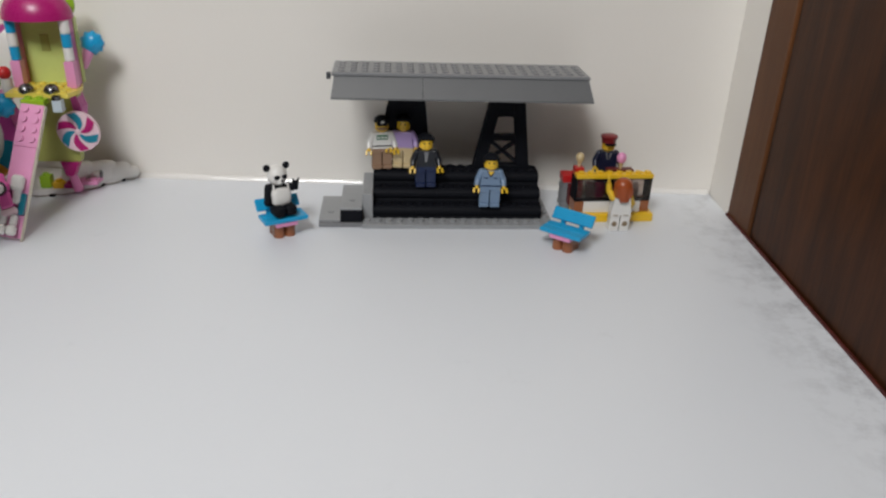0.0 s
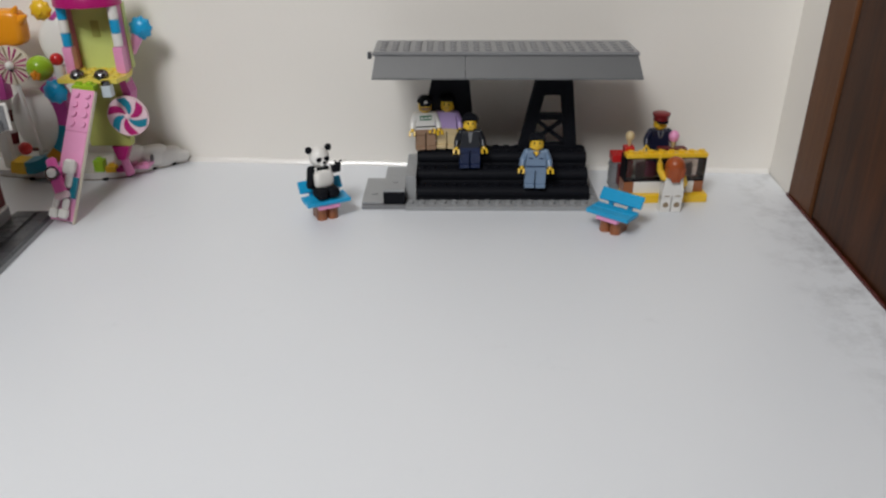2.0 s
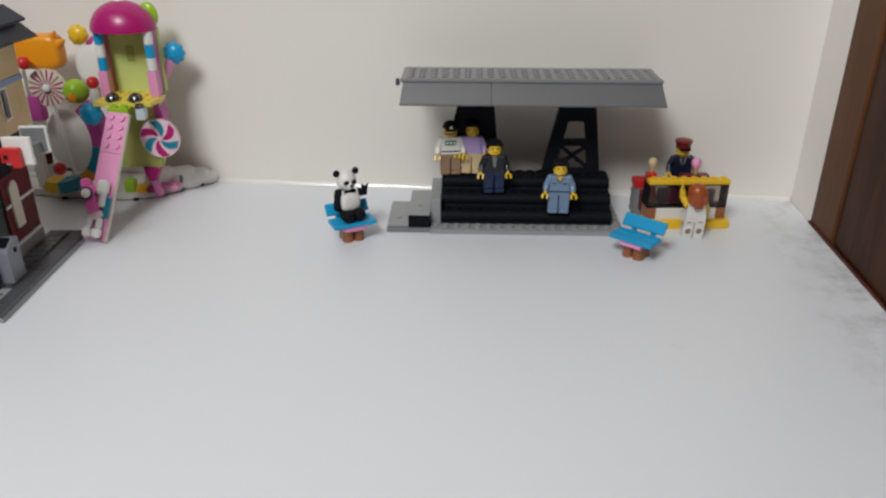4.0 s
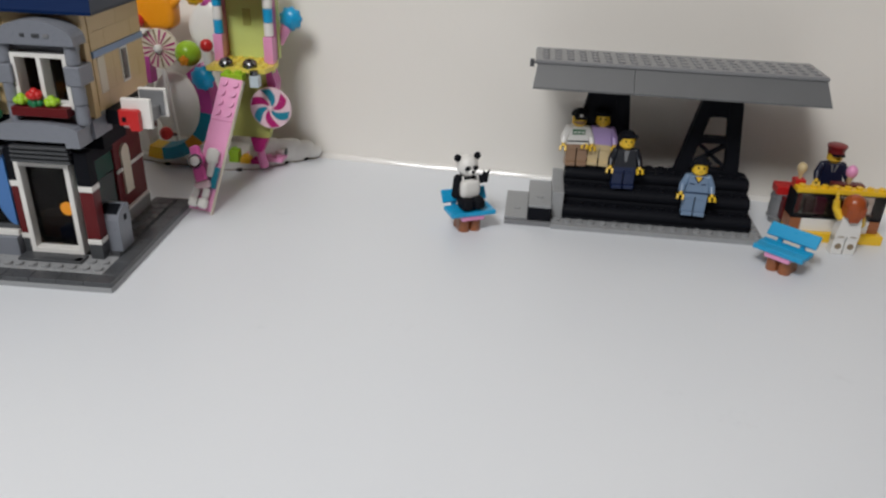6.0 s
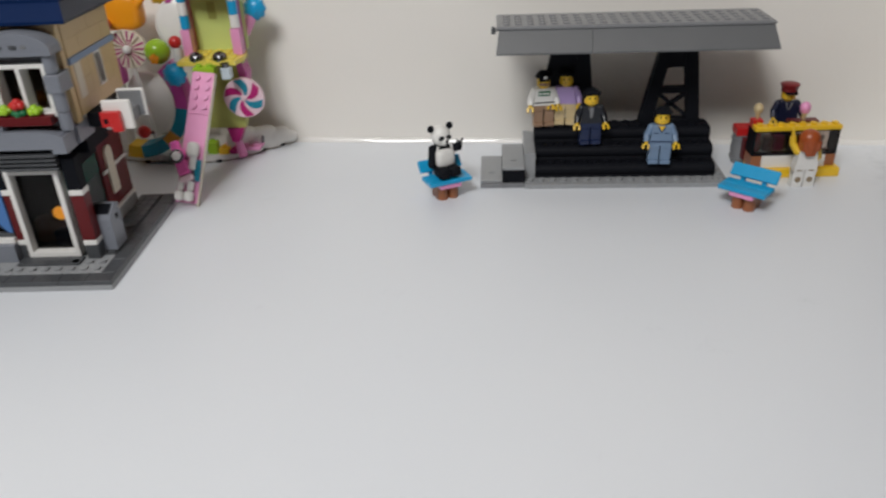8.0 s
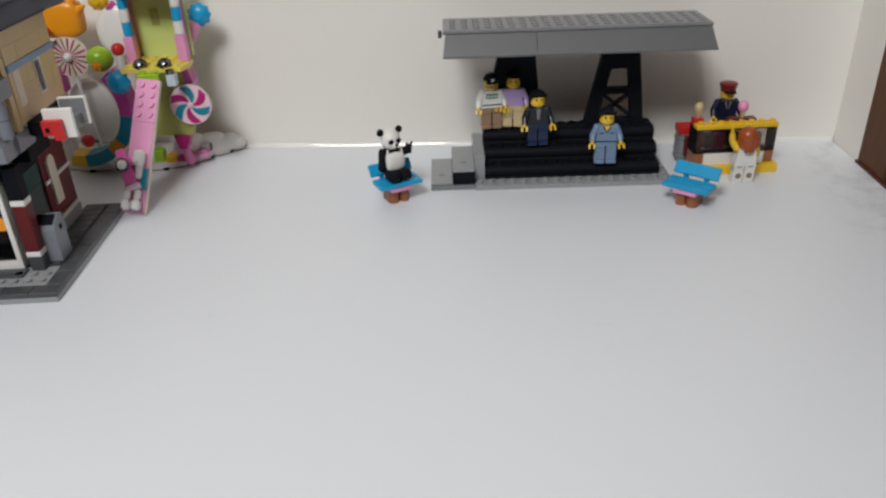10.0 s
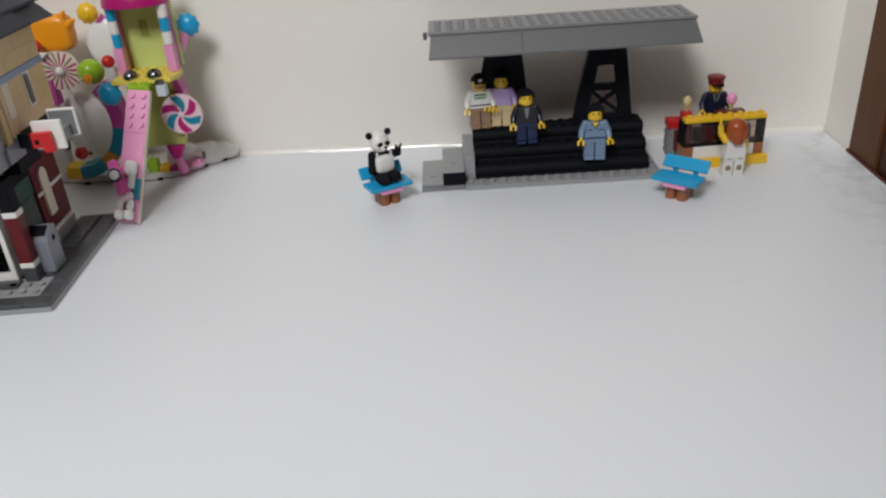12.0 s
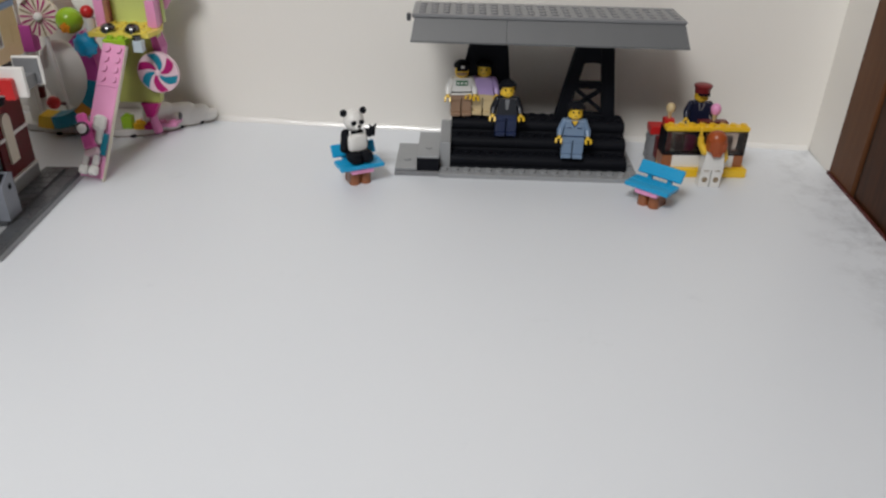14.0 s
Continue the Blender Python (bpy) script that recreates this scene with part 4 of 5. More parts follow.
pts += [(-0.0500 + 0.0225 * math.cos(a), 0.0830 + 0.0035 * math.sin(a)) for a in [math.pi * k / 10 for k in range(11)]] + [(-0.0740, 0.0830)]
prism(bm, pts, 0.0215, 0.0360, "y")
part("balcony_slab", bm, LGREY_DIM, house, "light grey arched balcony slab")
hpart("balcony_return", LGREY_DIM)((-0.0300, 0.0361, 0.0740, XR + 0.0070, 0.0560, 0.0850))
for x in (-0.0660, -0.0286):
    for k in range(4):
        z = 0.0851 + k * 0.01065
        bm = bmesh.new()
        if k == 2:
            box(bm, x - 0.0043, 0.0250, z, x + 0.0043, 0.0395, z + 0.0105, c=0.0006)
        else:
            cyl(bm, (x, 0.0290, z), (x, 0.0290, z + 0.0010), 0.0032, 0.0037, 18)
            cyl(bm, (x, 0.0290, z + 0.0010), (x, 0.0290, z + 0.0105), 0.0037, seg=18)
        part("column_block", bm, LGREY_DIM, house, "light grey column block")
# upper window
win = part("window", openwork((-0.0628, -0.0604, -0.0486, -0.0462, -0.0344, -0.0320), (0.0930, 0.0956, 0.1202, 0.1226), 0.0278, 0.0385, [(1, 1), (3, 1)]), WHITE, house, "white two-pane window")
hpart("pane", SMOKE, parent=win)((-0.0604, 0.0362, 0.0956, -0.0486, 0.0370, 0.1202))
hpart("pane", SMOKE, parent=win)((-0.0462, 0.0362, 0.0956, -0.0344, 0.0370, 0.1202))
hpart("window_ledge", LGREY_DIM)((-0.0640, 0.0320, 0.0851, -0.0300, 0.0385, 0.0929))
bm = bmesh.new()
ball(bm, (-0.0380, 0.0425, 0.1005), 0.0036)
cyl(bm, (-0.0380, 0.0425, 0.0852), (-0.0380, 0.0425, 0.0985), 0.0016, seg=10)
part("fruit", bm, ORANGE, house, "small orange object behind the window")
hpart("room_back", DTAN)((W, 0.0700, 0.0851, XR - 0.0062, 0.0720, 0.1440))
# arch over the window with three dark marks
bm = bmesh.new()
pts = [(-0.0640, 0.1277), (-0.0215, 0.1277), (-0.0215, 0.1302)]
pts += [(-0.04275 + 0.02125 * math.cos(a), 0.1302 + 0.0100 * math.sin(a)) for a in [math.pi * k / 16 for k in range(1, 16)]] + [(-0.0640, 0.1302)]
prism(bm, pts, 0.0240, 0.0370, "y")
hpart("window_lintel", LGREY_DIM)((-0.0655, 0.0315, 0.1228, -0.0290, 0.0385, 0.1276))
part("window_arch", bm, LGREY_DIM, house, "light grey arch over the window")
for k, wd in ((0, 0.0022), (1, 0.0040), (2, 0.0030)):
    x = -0.0490 + k * 0.0062
    hpart("sign_bar", DGREY if k < 2 else MGREY)((x, 0.0234, 0.1318, x + wd, 0.0241, 0.1336), c=0.0001)
# flower box
flower = thing("toy_flower_box", HOUSE2 @ UPF @ pose(-0.0460, 0.0262, 0.0898), "dark red flower box with red and lime toy flowers", "flower box")
part("trough", made(box, -0.0155, -0.0040, 0.0, 0.0155, 0.0040, 0.0050), DRED, flower)
for x, mat, z, r in ((-0.0110, LIME, 0.0078, 0.0040), (-0.0030, GREEN, 0.0064, 0.0040), (0.0058, LIME, 0.0074, 0.0040), (-0.0032, RED, 0.0108, 0.0042)):
    bm = bmesh.new()
    for k in range(5):
        a = 2 * math.pi * k / 5 + x * 100
        ball(bm, (x + 0.55 * r * math.cos(a), 0.55 * r * math.sin(a), z), r * 0.55, 10, 7)
    ball(bm, (x, 0, z + r * 0.35), r * 0.6, 10, 7)
    part("blossom" if mat is not GREEN else "leaf_plate", bm, mat, flower)
# cream walls upstairs
for z0, z1 in ((0.0851, 0.1048), (0.1050, 0.1246), (0.1248, 0.1440)):
    hpart("front_wall", CREAM, "cream brick wall")((W, 0.0375, z0, -0.1120, 0.0440, z1))
    hpart("front_wall", CREAM)((-0.0790, 0.0375, z0, -0.0613, 0.0440, z1))
hpart("front_wall", CREAM)((-0.0612, 0.0387, 0.1264, XR + 0.0080, 0.0440, 0.1440))
hpart("front_wall", CREAM)((-0.0260, 0.0387, 0.0851, XR + 0.0080, 0.0440, 0.1262))
hpart("front_wall", CREAM)((-0.1119, 0.0375, 0.1350, -0.0791, 0.0440, 0.1440))
side_rows = ((0.0851, 0.0938), (0.0940, 0.1040), (0.1042, 0.1142))
for k, (z0, z1) in enumerate(side_rows):
    for a, b in ((0.0441, 0.0479), (0.0561, 0.0660), (0.0662, 0.0745), (0.0835, 0.0960), (0.0962, 0.1050)) if k > 0 else ((0.0441, 0.0560), (0.0562, 0.0720), (0.0722, 0.0900), (0.0902, 0.1050)):
        hpart("side_brick", CREAM)((XR - 0.006, a - 0.0001, z0 - 0.0001, XR + 0.00012 * ((k + int(a * 1000)) % 2), b + 0.0001, z1 + 0.00009), c=0.0001)
hpart("side_stripe", STRIPE, "sand blue stripe")((XR - 0.006, 0.0441, 0.1144, XR + 0.0008, 0.1050, 0.1182))
for z0, z1, cuts in ((0.1183, 0.1278, (0.0441, 0.0600, 0.0920, 0.1050)), (0.1280, 0.1376, (0.0441, 0.0760, 0.1050)), (0.1378, 0.1440, (0.0441, 0.0600, 0.0920, 0.1050))):
    for a, b in zip(cuts, cuts[1:]):
        hpart("side_brick", CREAM)((XR - 0.006, a + 0.00002, z0 - 0.00008, XR, b - 0.00002, z1 + 0.00008), c=0.0001)
hpart("side_window", PALECREAM, "narrow pale closed window")((XR - 0.005, 0.0480, 0.0940, XR + 0.0004, 0.0560, 0.1142))
sw = part("side_window", openwork((0.0746, 0.0758, 0.0822, 0.0834), (0.0940, 0.0952, 0.1130, 0.1142), XR - 0.005, XR + 0.0006, [(1, 1)], "x"), WHITE, house, "narrow window with a pale frame")
hpart("pane", SMOKE, parent=sw)((XR - 0.003, 0.0758, 0.0952, XR - 0.002, 0.0822, 0.1130))
# second upper window
win2 = part("window", openwork((-0.1119, -0.1080, -0.0970, -0.0940, -0.0830, -0.0791), (0.0930, 0.0945, 0.1040, 0.1070, 0.1310, 0.1349), 0.0330, 0.0385, [(1, 1), (2, 1), (3, 1), (1, 3), (3, 3)]), WHITE, house, "white two-pane window")
hpart("pane", SMOKE, parent=win2)((-0.1080, 0.0362, 0.0945, -0.0830, 0.0370, 0.1310))
hpart("balcony_shelf", LGREY_DIM)((W, 0.0240, 0.0730, -0.0727, 0.0299, 0.0849))
hpart("balcony_rail", BLACK)((W, 0.0225, 0.0851, -0.0860, 0.0245, 0.0980))
bm = bmesh.new()
for k in range(9):
    ball(bm, (-0.0715 + 0.0030 * math.cos(k * 2.4), 0.0290 + 0.0025 * math.sin(k * 2.4), 0.0880 + k * 0.0024), 0.0030 - 0.0001 * k, 10, 6)
tagged(part("toy_shrub", bm, GREEN, m=HOUSE2), "dark green toy shrub on the balcony shelf", "shrub")
bm = bmesh.new()
ball(bm, (-0.0710, 0.0252, 0.0880), 0.0030, 12, 7)
tagged(part("toy_blossom", bm, YELLOW, m=HOUSE2), "yellow toy blossom in front of the shrub", "blossom")
# roof: two rows of slopes along the front, hipped round the corner
E0, E1, E2 = (0.0310, -0.0070, 0.1425), (0.0420, -0.0125, 0.1530), (0.0535, -0.0205, 0.1612)
rows = ((E0, E1), ((E1[0] - 0.0024, E1[1] + 0.0018, E1[2] - 0.0006), E2))
for k, (lo, hi) in enumerate(rows):
    y0, x0, z0 = lo
    y1, x1, z1 = hi
    lip = 0.0016
    bm = bmesh.new()
    v = [bm.verts.new(p) for p in ((W, y0, z0), (x0, y0, z0), (x0, y0, z0 + lip), (W, y0, z0 + lip), (W, y1, z1 + lip), (x1, y1, z1 + lip), (W, y1, z0), (x1, y1, z0))]
    for q in ((0, 1, 2, 3), (3, 2, 5, 4), (0, 6, 7, 1), (1, 7, 5, 2), (4, 5, 7, 6), (0, 3, 4, 6)):
        bm.faces.new([v[i] for i in q])
    part("front_slope", bm, NAVY, house, "dark blue roof slope")
    # The side's greyer tone paints shade onto the same dark blue roof.
    yb, yt = (0.0860, 0.0690) if k == 0 else (0.1140, 0.1100)
    bm = bmesh.new()
    v = [bm.verts.new(p) for p in ((x0 - 0.0002, y0 + 0.0002, z0), (x0, yb, z0), (x0, yb, z0 + lip), (x0, y0 + 0.0002, z0 + lip), (x1, yt, z1 + lip), (x1, y1 + 0.0002, z1 + lip), (x1, yt, z0), (x1, y1 + 0.0002, z0))]
    for q in ((0, 1, 2, 3), (3, 2, 4, 5), (0, 7, 6, 1), (1, 6, 4, 2), (5, 4, 6, 7), (0, 3, 5, 7)):
        bm.faces.new([v[i] for i in q])
    part("side_slope", bm, NAVY_GREYED, house, "dark blue roof slope, greyed as its shaded side")
bm = bmesh.new()
v = [bm.verts.new(p) for p in ((-0.0085, 0.0800, 0.1425), (-0.0085, 0.1215, 0.1412), (-0.0210, 0.0700, 0.1624), (-0.0230, 0.1075, 0.1626), (-0.0300, 0.1215, 0.1412), (-0.0300, 0.0752, 0.1425))]
for q in ((0, 1, 3, 2), (0, 5, 4, 1), (1, 4, 3), (0, 2, 5), (5, 2, 3, 4)):
    bm.faces.new([v[k] for k in q])
part("corner_slope", bm, NAVY_GREYED, house, "flared dark blue roof slope, greyed as its shaded side")
hpart("eave_plate", NAVY)((W, 0.0330, 0.1441, -0.0120, 0.1140, 0.1452))
hpart("roof_deck", NAVY_GREYED, "flat dark grey roof deck")((W, 0.0537, 0.1500, -0.0200, 0.1075, 0.1630))
bm = bmesh.new()
box(bm, W, 0.0540, 0.1631, -0.0270, 0.0610, 0.1650)
studs(bm, -0.124, 0.0538, 0.1648, 11, 1)
part("deck_plate", bm, BLACK, house)


def lattice(name, x0, x1, y0, y1, z):
    """A low black lattice railing between two points."""
    bm = bmesh.new()
    d = Vector((x1 - x0, y1 - y0, 0))
    L = d.length
    m = Matrix.Translation((x0, y0, z)) @ d.to_track_quat("X", "Z").to_matrix().to_4x4()
    box(bm, 0, -0.0016, 0, L, 0.0016, 0.0016, m=m)
    box(bm, 0, -0.0016, 0.0112, L, 0.0016, 0.0128, m=m)
    k = int(L / 0.0075)
    for i in range(k):
        a, b = L * i / k, L * (i + 1) / k
        box(bm, a, -0.0016, 0.0016, a + 0.0014, 0.0016, 0.0112, m=m)
        for p, q in ((a, b), (b, a)):
            prism(bm, [(p - 0.0006, 0.0016), (p + 0.0006, 0.0016), (q + 0.0006, 0.0112), (q - 0.0006, 0.0112)], -0.0008, 0.0008, "y", m=m)
    box(bm, L - 0.0014, -0.0016, 0.0016, L, 0.0016, 0.0112, m=m)
    return part(name, bm, BLACK, house, "black lattice roof railing")


lattice("roof_railing", -0.0225, -0.0225, 0.087, 0.105, 0.1631)
lattice("roof_railing", -0.130, -0.034, 0.0635, 0.0635, 0.1631)
part("chimney_block", made(box, -0.0900, 0.0720, 0.1631, -0.0480, 0.0880, 0.1830), DRED, house, "dark red block on the roof")
for x in (-0.050, -0.044):
    part("roof_post", made(cyl, (x, 0.0570, 0.1650), (x, 0.0570, 0.1745), 0.0022, 0.0015, 12), BLACK, house)
bm = bmesh.new()
box(bm, -0.0040, -0.0030, 0.0, 0.0040, 0.0030, 0.0100, m=pose(0, 0, 0, 0, 18, 0))
ball(bm, (0.0030, 0, 0.0115), 0.0030, 10, 7)
prism(bm, [(0.0015, 0.0115), (0.0070, 0.0150), (0.0040, 0.0090)], -0.001, 0.001, "y")
tagged(part("toy_bird", bm, ORANGE, m=HOUSE2 @ pose(-0.0242, 0.0800, 0.1631)), "bright orange toy piece standing on the roof edge", "toy piece")

for ob in house.children:
    if ob not in below:
        ob.matrix_basis = UP @ ob.matrix_basis
        if ob.name.split(".")[0] in ("balcony_slab", "window_arch", "sign_bar"):
            ob.matrix_basis = UPF @ ob.matrix_basis
        elif ob.name.split(".")[0] in ("column_block", "window", "window_ledge", "window_lintel"):
            ob.matrix_basis = UPW @ ob.matrix_basis
        elif ob.name.split(".")[0] in ("side_brick", "side_stripe", "side_window"):
            ob.matrix_basis = SIDE @ ob.matrix_basis

# projecting shop sign: two square panels on a black arm
sign = thing("toy_sign", HOUSE @ pose(0.0055, 0.0470, 0.0855) @ Matrix.Scale(0.94, 4), "square red and white toy sign projecting from the house", "sign")
part("sign_panel", made(box, -0.0085, 0.0, -0.0040, 0.0095, 0.0030, 0.0145, c=0.0005), WHITE, sign)
bm = bmesh.new()
prism(bm, [(-0.0085, -0.0010), (-0.0030, -0.0010), (-0.0020, -0.0042), (0.0035, -0.0042), (0.0035, 0.0072), (0.0025, 0.0082), (-0.0085, 0.0082)], -0.0042, -0.0001, "y")
part("sign_block", bm, RED, sign, "raised red block on the sign")
part("sign_hole", made(box, -0.0068, -0.0046, 0.0012, -0.0042, -0.0040, 0.0042), BLACK, sign)
part("sign_panel", made(box, -0.0055, 0.0180, -0.0015, 0.0120, 0.0205, 0.0165, c=0.0005), WHITE, sign)
part("sign_face", made(box, -0.0045, 0.0172, -0.0005, 0.0108, 0.0181, 0.0155), MGREY, sign, "grey face of the rear panel")
part("sign_arm", made(box, -0.0200, 0.0030, -0.0030, 0.0020, 0.0179, 0.0060), BLACK, sign, "black arm")
part("sign_joint", made(box, 0.0021, 0.0060, -0.0010, 0.0080, 0.0170, 0.0070), MGREY, sign)

# ---------------------------------------------------------------- candy tower
tower = thing("toy_candy_tower", pose(0, 0, 0), "pink, lime and white toy candy tower on a cloud base", "toy building")


def tpart(name, mat, bm, label="", parent=None):
    return part(name, bm, mat, parent or tower, label)


CZ = 0.0062      # top of the cloud base


def cloud_outline(grow=0.0, dip=0.0026):
    """The scalloped front of the cloud base: lobes between its nodes, straight along the wall."""
    nodes = [(-0.352, 0.070), (-0.327, 0.0605), (-0.300, 0.0580), (-0.274, 0.0560), (-0.250, 0.0570), (-0.233, 0.0680), (-0.2208, 0.0812), (-0.2080, 0.0925), (-0.1990, 0.1000)]
    pts = []
    for (x0, y0), (x1, y1) in zip(nodes, nodes[1:]):
        d = Vector((x1 - x0, y1 - y0))
        nrm = Vector((d.y, -d.x)).normalized()
        for k in range(6):
            t = k / 6
            p = Vector((x0, y0)) + d * t + nrm * (dip * math.sin(math.pi * t) - grow)
            pts.append((p.x, p.y))
    pts.append((nodes[-1][0], nodes[-1][1]))
    return pts + [(-0.1990, 0.1005), (-0.352, 0.1085)]


# Dark tan sheet stands in for the shade in the gap under the cloud.
bm = bmesh.new()
prism(bm, cloud_outline(0.0010), 0.0, 0.0012, "z")
tpart("cloud_foot", DTAN, bm, "dark sheet for the shaded gap under the cloud base")
bm = bmesh.new()
prism(bm, cloud_outline(), 0.0012, CZ, "z")
tpart("cloud_plate", WHITE, bm, "white scalloped cloud base")
RIM = Matrix.Translation((-0.2430, 0.0665, 0)) @ pose(0, 0, 0, 0, 0, math.degrees(math.atan2(0.0325, 0.0435)))
bm = bmesh.new()
for s0, w, top in ((0.0480, 0.0078, 0.0112), (0.0385, 0.0110, 0.0165), (0.0240, 0.0150, 0.0205), (0.0090, 0.0130, 0.0230)):
    superball(bm, (s0, 0.0, (CZ + top) / 2 - 0.002), w, 0.0046, (top - CZ) / 2 + 0.002, 0.62, 24, 12)
bm.transform(RIM)
tpart("cloud_rim", WHITE, bm, "white puffed rim of the cloud")
tpart("pin", GLOSSWHITE, made(cyl, (-0.2290, 0.0750, 0.0118), (-0.2205, 0.0750, 0.0118), 0.0026, seg=18), "glossy pale pin on the cloud")
tpart("pin_ring", DGREY, made(cyl, (-0.2204, 0.0750, 0.0118), (-0.2196, 0.0750, 0.0118), 0.0030, seg=18), "dark ring of the pin")
tpart("pin_block", WHITE, made(box, -0.2275, 0.0730, CZ, -0.2220, 0.0770, 0.0098))
for x, y, w in ((-0.2092, 0.0908, 0.0034), (-0.2222, 0.0792, 0.0028), (-0.2365, 0.0640, 0.0030), (-0.2525, 0.0555, 0.0040), (-0.2820, 0.0550, 0.0040), (-0.3120, 0.0565, 0.0040)):
    tpart("slot_block", BLACK, made(box, x - w / 2, y - 0.0014, 0.0001, x + w / 2, y + 0.0020, 0.0020), "dark slot at the cloud's lower edge")
tpart("cloud_stud_row", WHITE, made(brick, -0.340, 0.072, CZ, 6, 2, PL))
# lower storey
tpart("lower_wall", LIME2, made(prism, [(-0.2540, 0.0320), (-0.2230, 0.0320), (-0.2200, 0.0530), (-0.2170, 0.0852), (-0.2540, 0.0852)], 0.0470, 0.0550, "y"), "olive lime lower wall")
tpart("foot_wedge", MAGENTA, made(prism, [(-0.2372, 0.0319), (-0.2240, 0.0319), (-0.2290, 0.0210), (-0.2345, 0.0210)], 0.0450, 0.0540, "y"), "magenta wedge under the lower wall")
tpart("foot_stem", DPINK, made(cyl, (-0.2318, 0.0560, CZ), (-0.2318, 0.0500, 0.0211), 0.0038, 0.0030, 18), "deep pink stem")
tpart("foot_brick", PINK, made(brick, -0.2520, 0.0640, CZ, 4, 2, PL), "pink plate at the foot")
tpart("foot_brick", YELLOW, made(brick, -0.2515, 0.0560, CZ, 1, 1, 0.0050), "yellow brick at the foot")
tpart("foot_brick", MAGENTA, made(brick, -0.2430, 0.0565, CZ, 1, 1, PL), "magenta brick at the foot")
tpart("foot_brick", LIME, made(brick, -0.2610, 0.0570, CZ, 1, 1, B), "lime brick at the foot")
tpart("side_post", MAGENTA3, made(prism, [(-0.2205, 0.0660), (-0.2165, 0.0660), (-0.2150, 0.0740), (-0.2185, 0.0852), (-0.2225, 0.0852)], 0.0460, 0.0590, "y"), "plum curved post")
# platform
bm = bmesh.new()
prism(bm, [(-0.2600, 0.0300), (-0.2168, 0.0300), (-0.2140, 0.0420), (-0.2150, 0.0550), (-0.2200, 0.0690), (-0.2600, 0.0690)], 0.0853, 0.0885, "z")
studs(bm, -0.2570, 0.0300, 0.0884, 5, 4)
tpart("platform", YELLOW2, bm, "pale yellow studded platform")
# back wall of the upper storey with its small window
bm = bmesh.new()
box(bm, -0.2600, 0.0630, 0.0886, -0.2170, 0.0688, 0.1366)
tpart("back_wall", YGREEN, bm, "yellowish green back wall")
tpart("niche", LIME2, made(box, -0.2425, 0.0622, 0.1120, -0.2365, 0.0629, 0.1240), "small square window niche")
# columns: pink blocks, then azure and white rings
for x, rings_ in ((-0.2562, (AZURE, WHITE, AZURE)), (-0.2190, (WHITE, AZURE, WHITE))):
    tpart("column_block", PINK, made(box, x - 0.0034, 0.0460, 0.0886, x + 0.0034, 0.0535, 0.1076), "pink column block")
    for k, mat in enumerate(rings_):
        z = 0.1078 + k * 0.0096
        bm = bmesh.new()
        cyl(bm, (x, 0.050, z), (x, 0.050, z + 0.0008), 0.0029, 0.0034, 20)
        cyl(bm, (x, 0.050, z + 0.0008), (x, 0.050, z + 0.0095), 0.0034, seg=20)
        tpart("column_ring", mat, bm)
    # Deeper pink puts the shade on the column's inner side into the colour.
    tpart("column_shadow_block", DPINK, made(box, x - 0.0030, 0.0540, 0.0886, x + 0.0014, 0.0628, 0.1366), "pink wall block, darkened as the column's shaded side")
bm = bmesh.new()
ball(bm, (-0.2385, 0.0560, 0.1368), 0.0240, 28, 10, 0, (1.0, 0.86, 0.88), low=0)
cyl(bm, (-0.2385, 0.0560, 0.1366), (-0.2385, 0.0560, 0.1370), 0.0200, seg=24)
tpart("dome", MAGENTA2, bm, "glossy magenta dome")
bm = bmesh.new()
cyl(bm, (-0.2385, 0.0560, 0.1576), (-0.2385, 0.0560, 0.1605), 0.0042, 0.0028, 14)
ball(bm, (-0.2385, 0.0560, 0.1622), 0.0036, 14, 8)
tpart("finial", WHITE, bm, "white finial")
tpart("lime_leaf", LIME, made(ball, (-0.2245, 0.0710, 0.1450), 0.0100, 16, 8, 0, (0.75, 0.35, 1.0)), "lime leaf behind the dome")
# chute: studded upper part, smooth lower part
CH = Matrix.Translation((-0.2492, -0.0290, 0.0010)) @ pose(0, 0, 0, -31.5, 0, 0) @ pose(0, 0, 0, 0, 7.0, 0)
tpart("chute_top", PINK, (lambda b: (box(b, -0.0080, -0.0018, 0.0660, 0.0080, 0.0018, 0.0965, m=CH), [cyl(b, CH @ Vector((s * 0.004, -0.0017, 0.0716 + 0.0070 * k)), CH @ Vector((s * 0.004, -0.0035, 0.0716 + 0.0070 * k)), 0.0024, seg=12) for s in (-1, 1) for k in range(4)], b)[2])(bmesh.new()), "pink studded top of the chute")
tpart("chute_slide", PINK, made(box, -0.0080, -0.0016, 0.0020, 0.0078, 0.0016, 0.0659, m=CH), "smooth pink slide")
tpart("chute_edge", PALECREAM, made(box, 0.0079, -0.0014, 0.0, 0.0087, 0.0022, 0.0965, m=CH), "pale edge of the chute")
tpart("chute_strip", TEAL, made(box, 0.0040, -0.0045, 0.0180, 0.0078, -0.0017, 0.0330, m=CH), "teal brick on the slide")
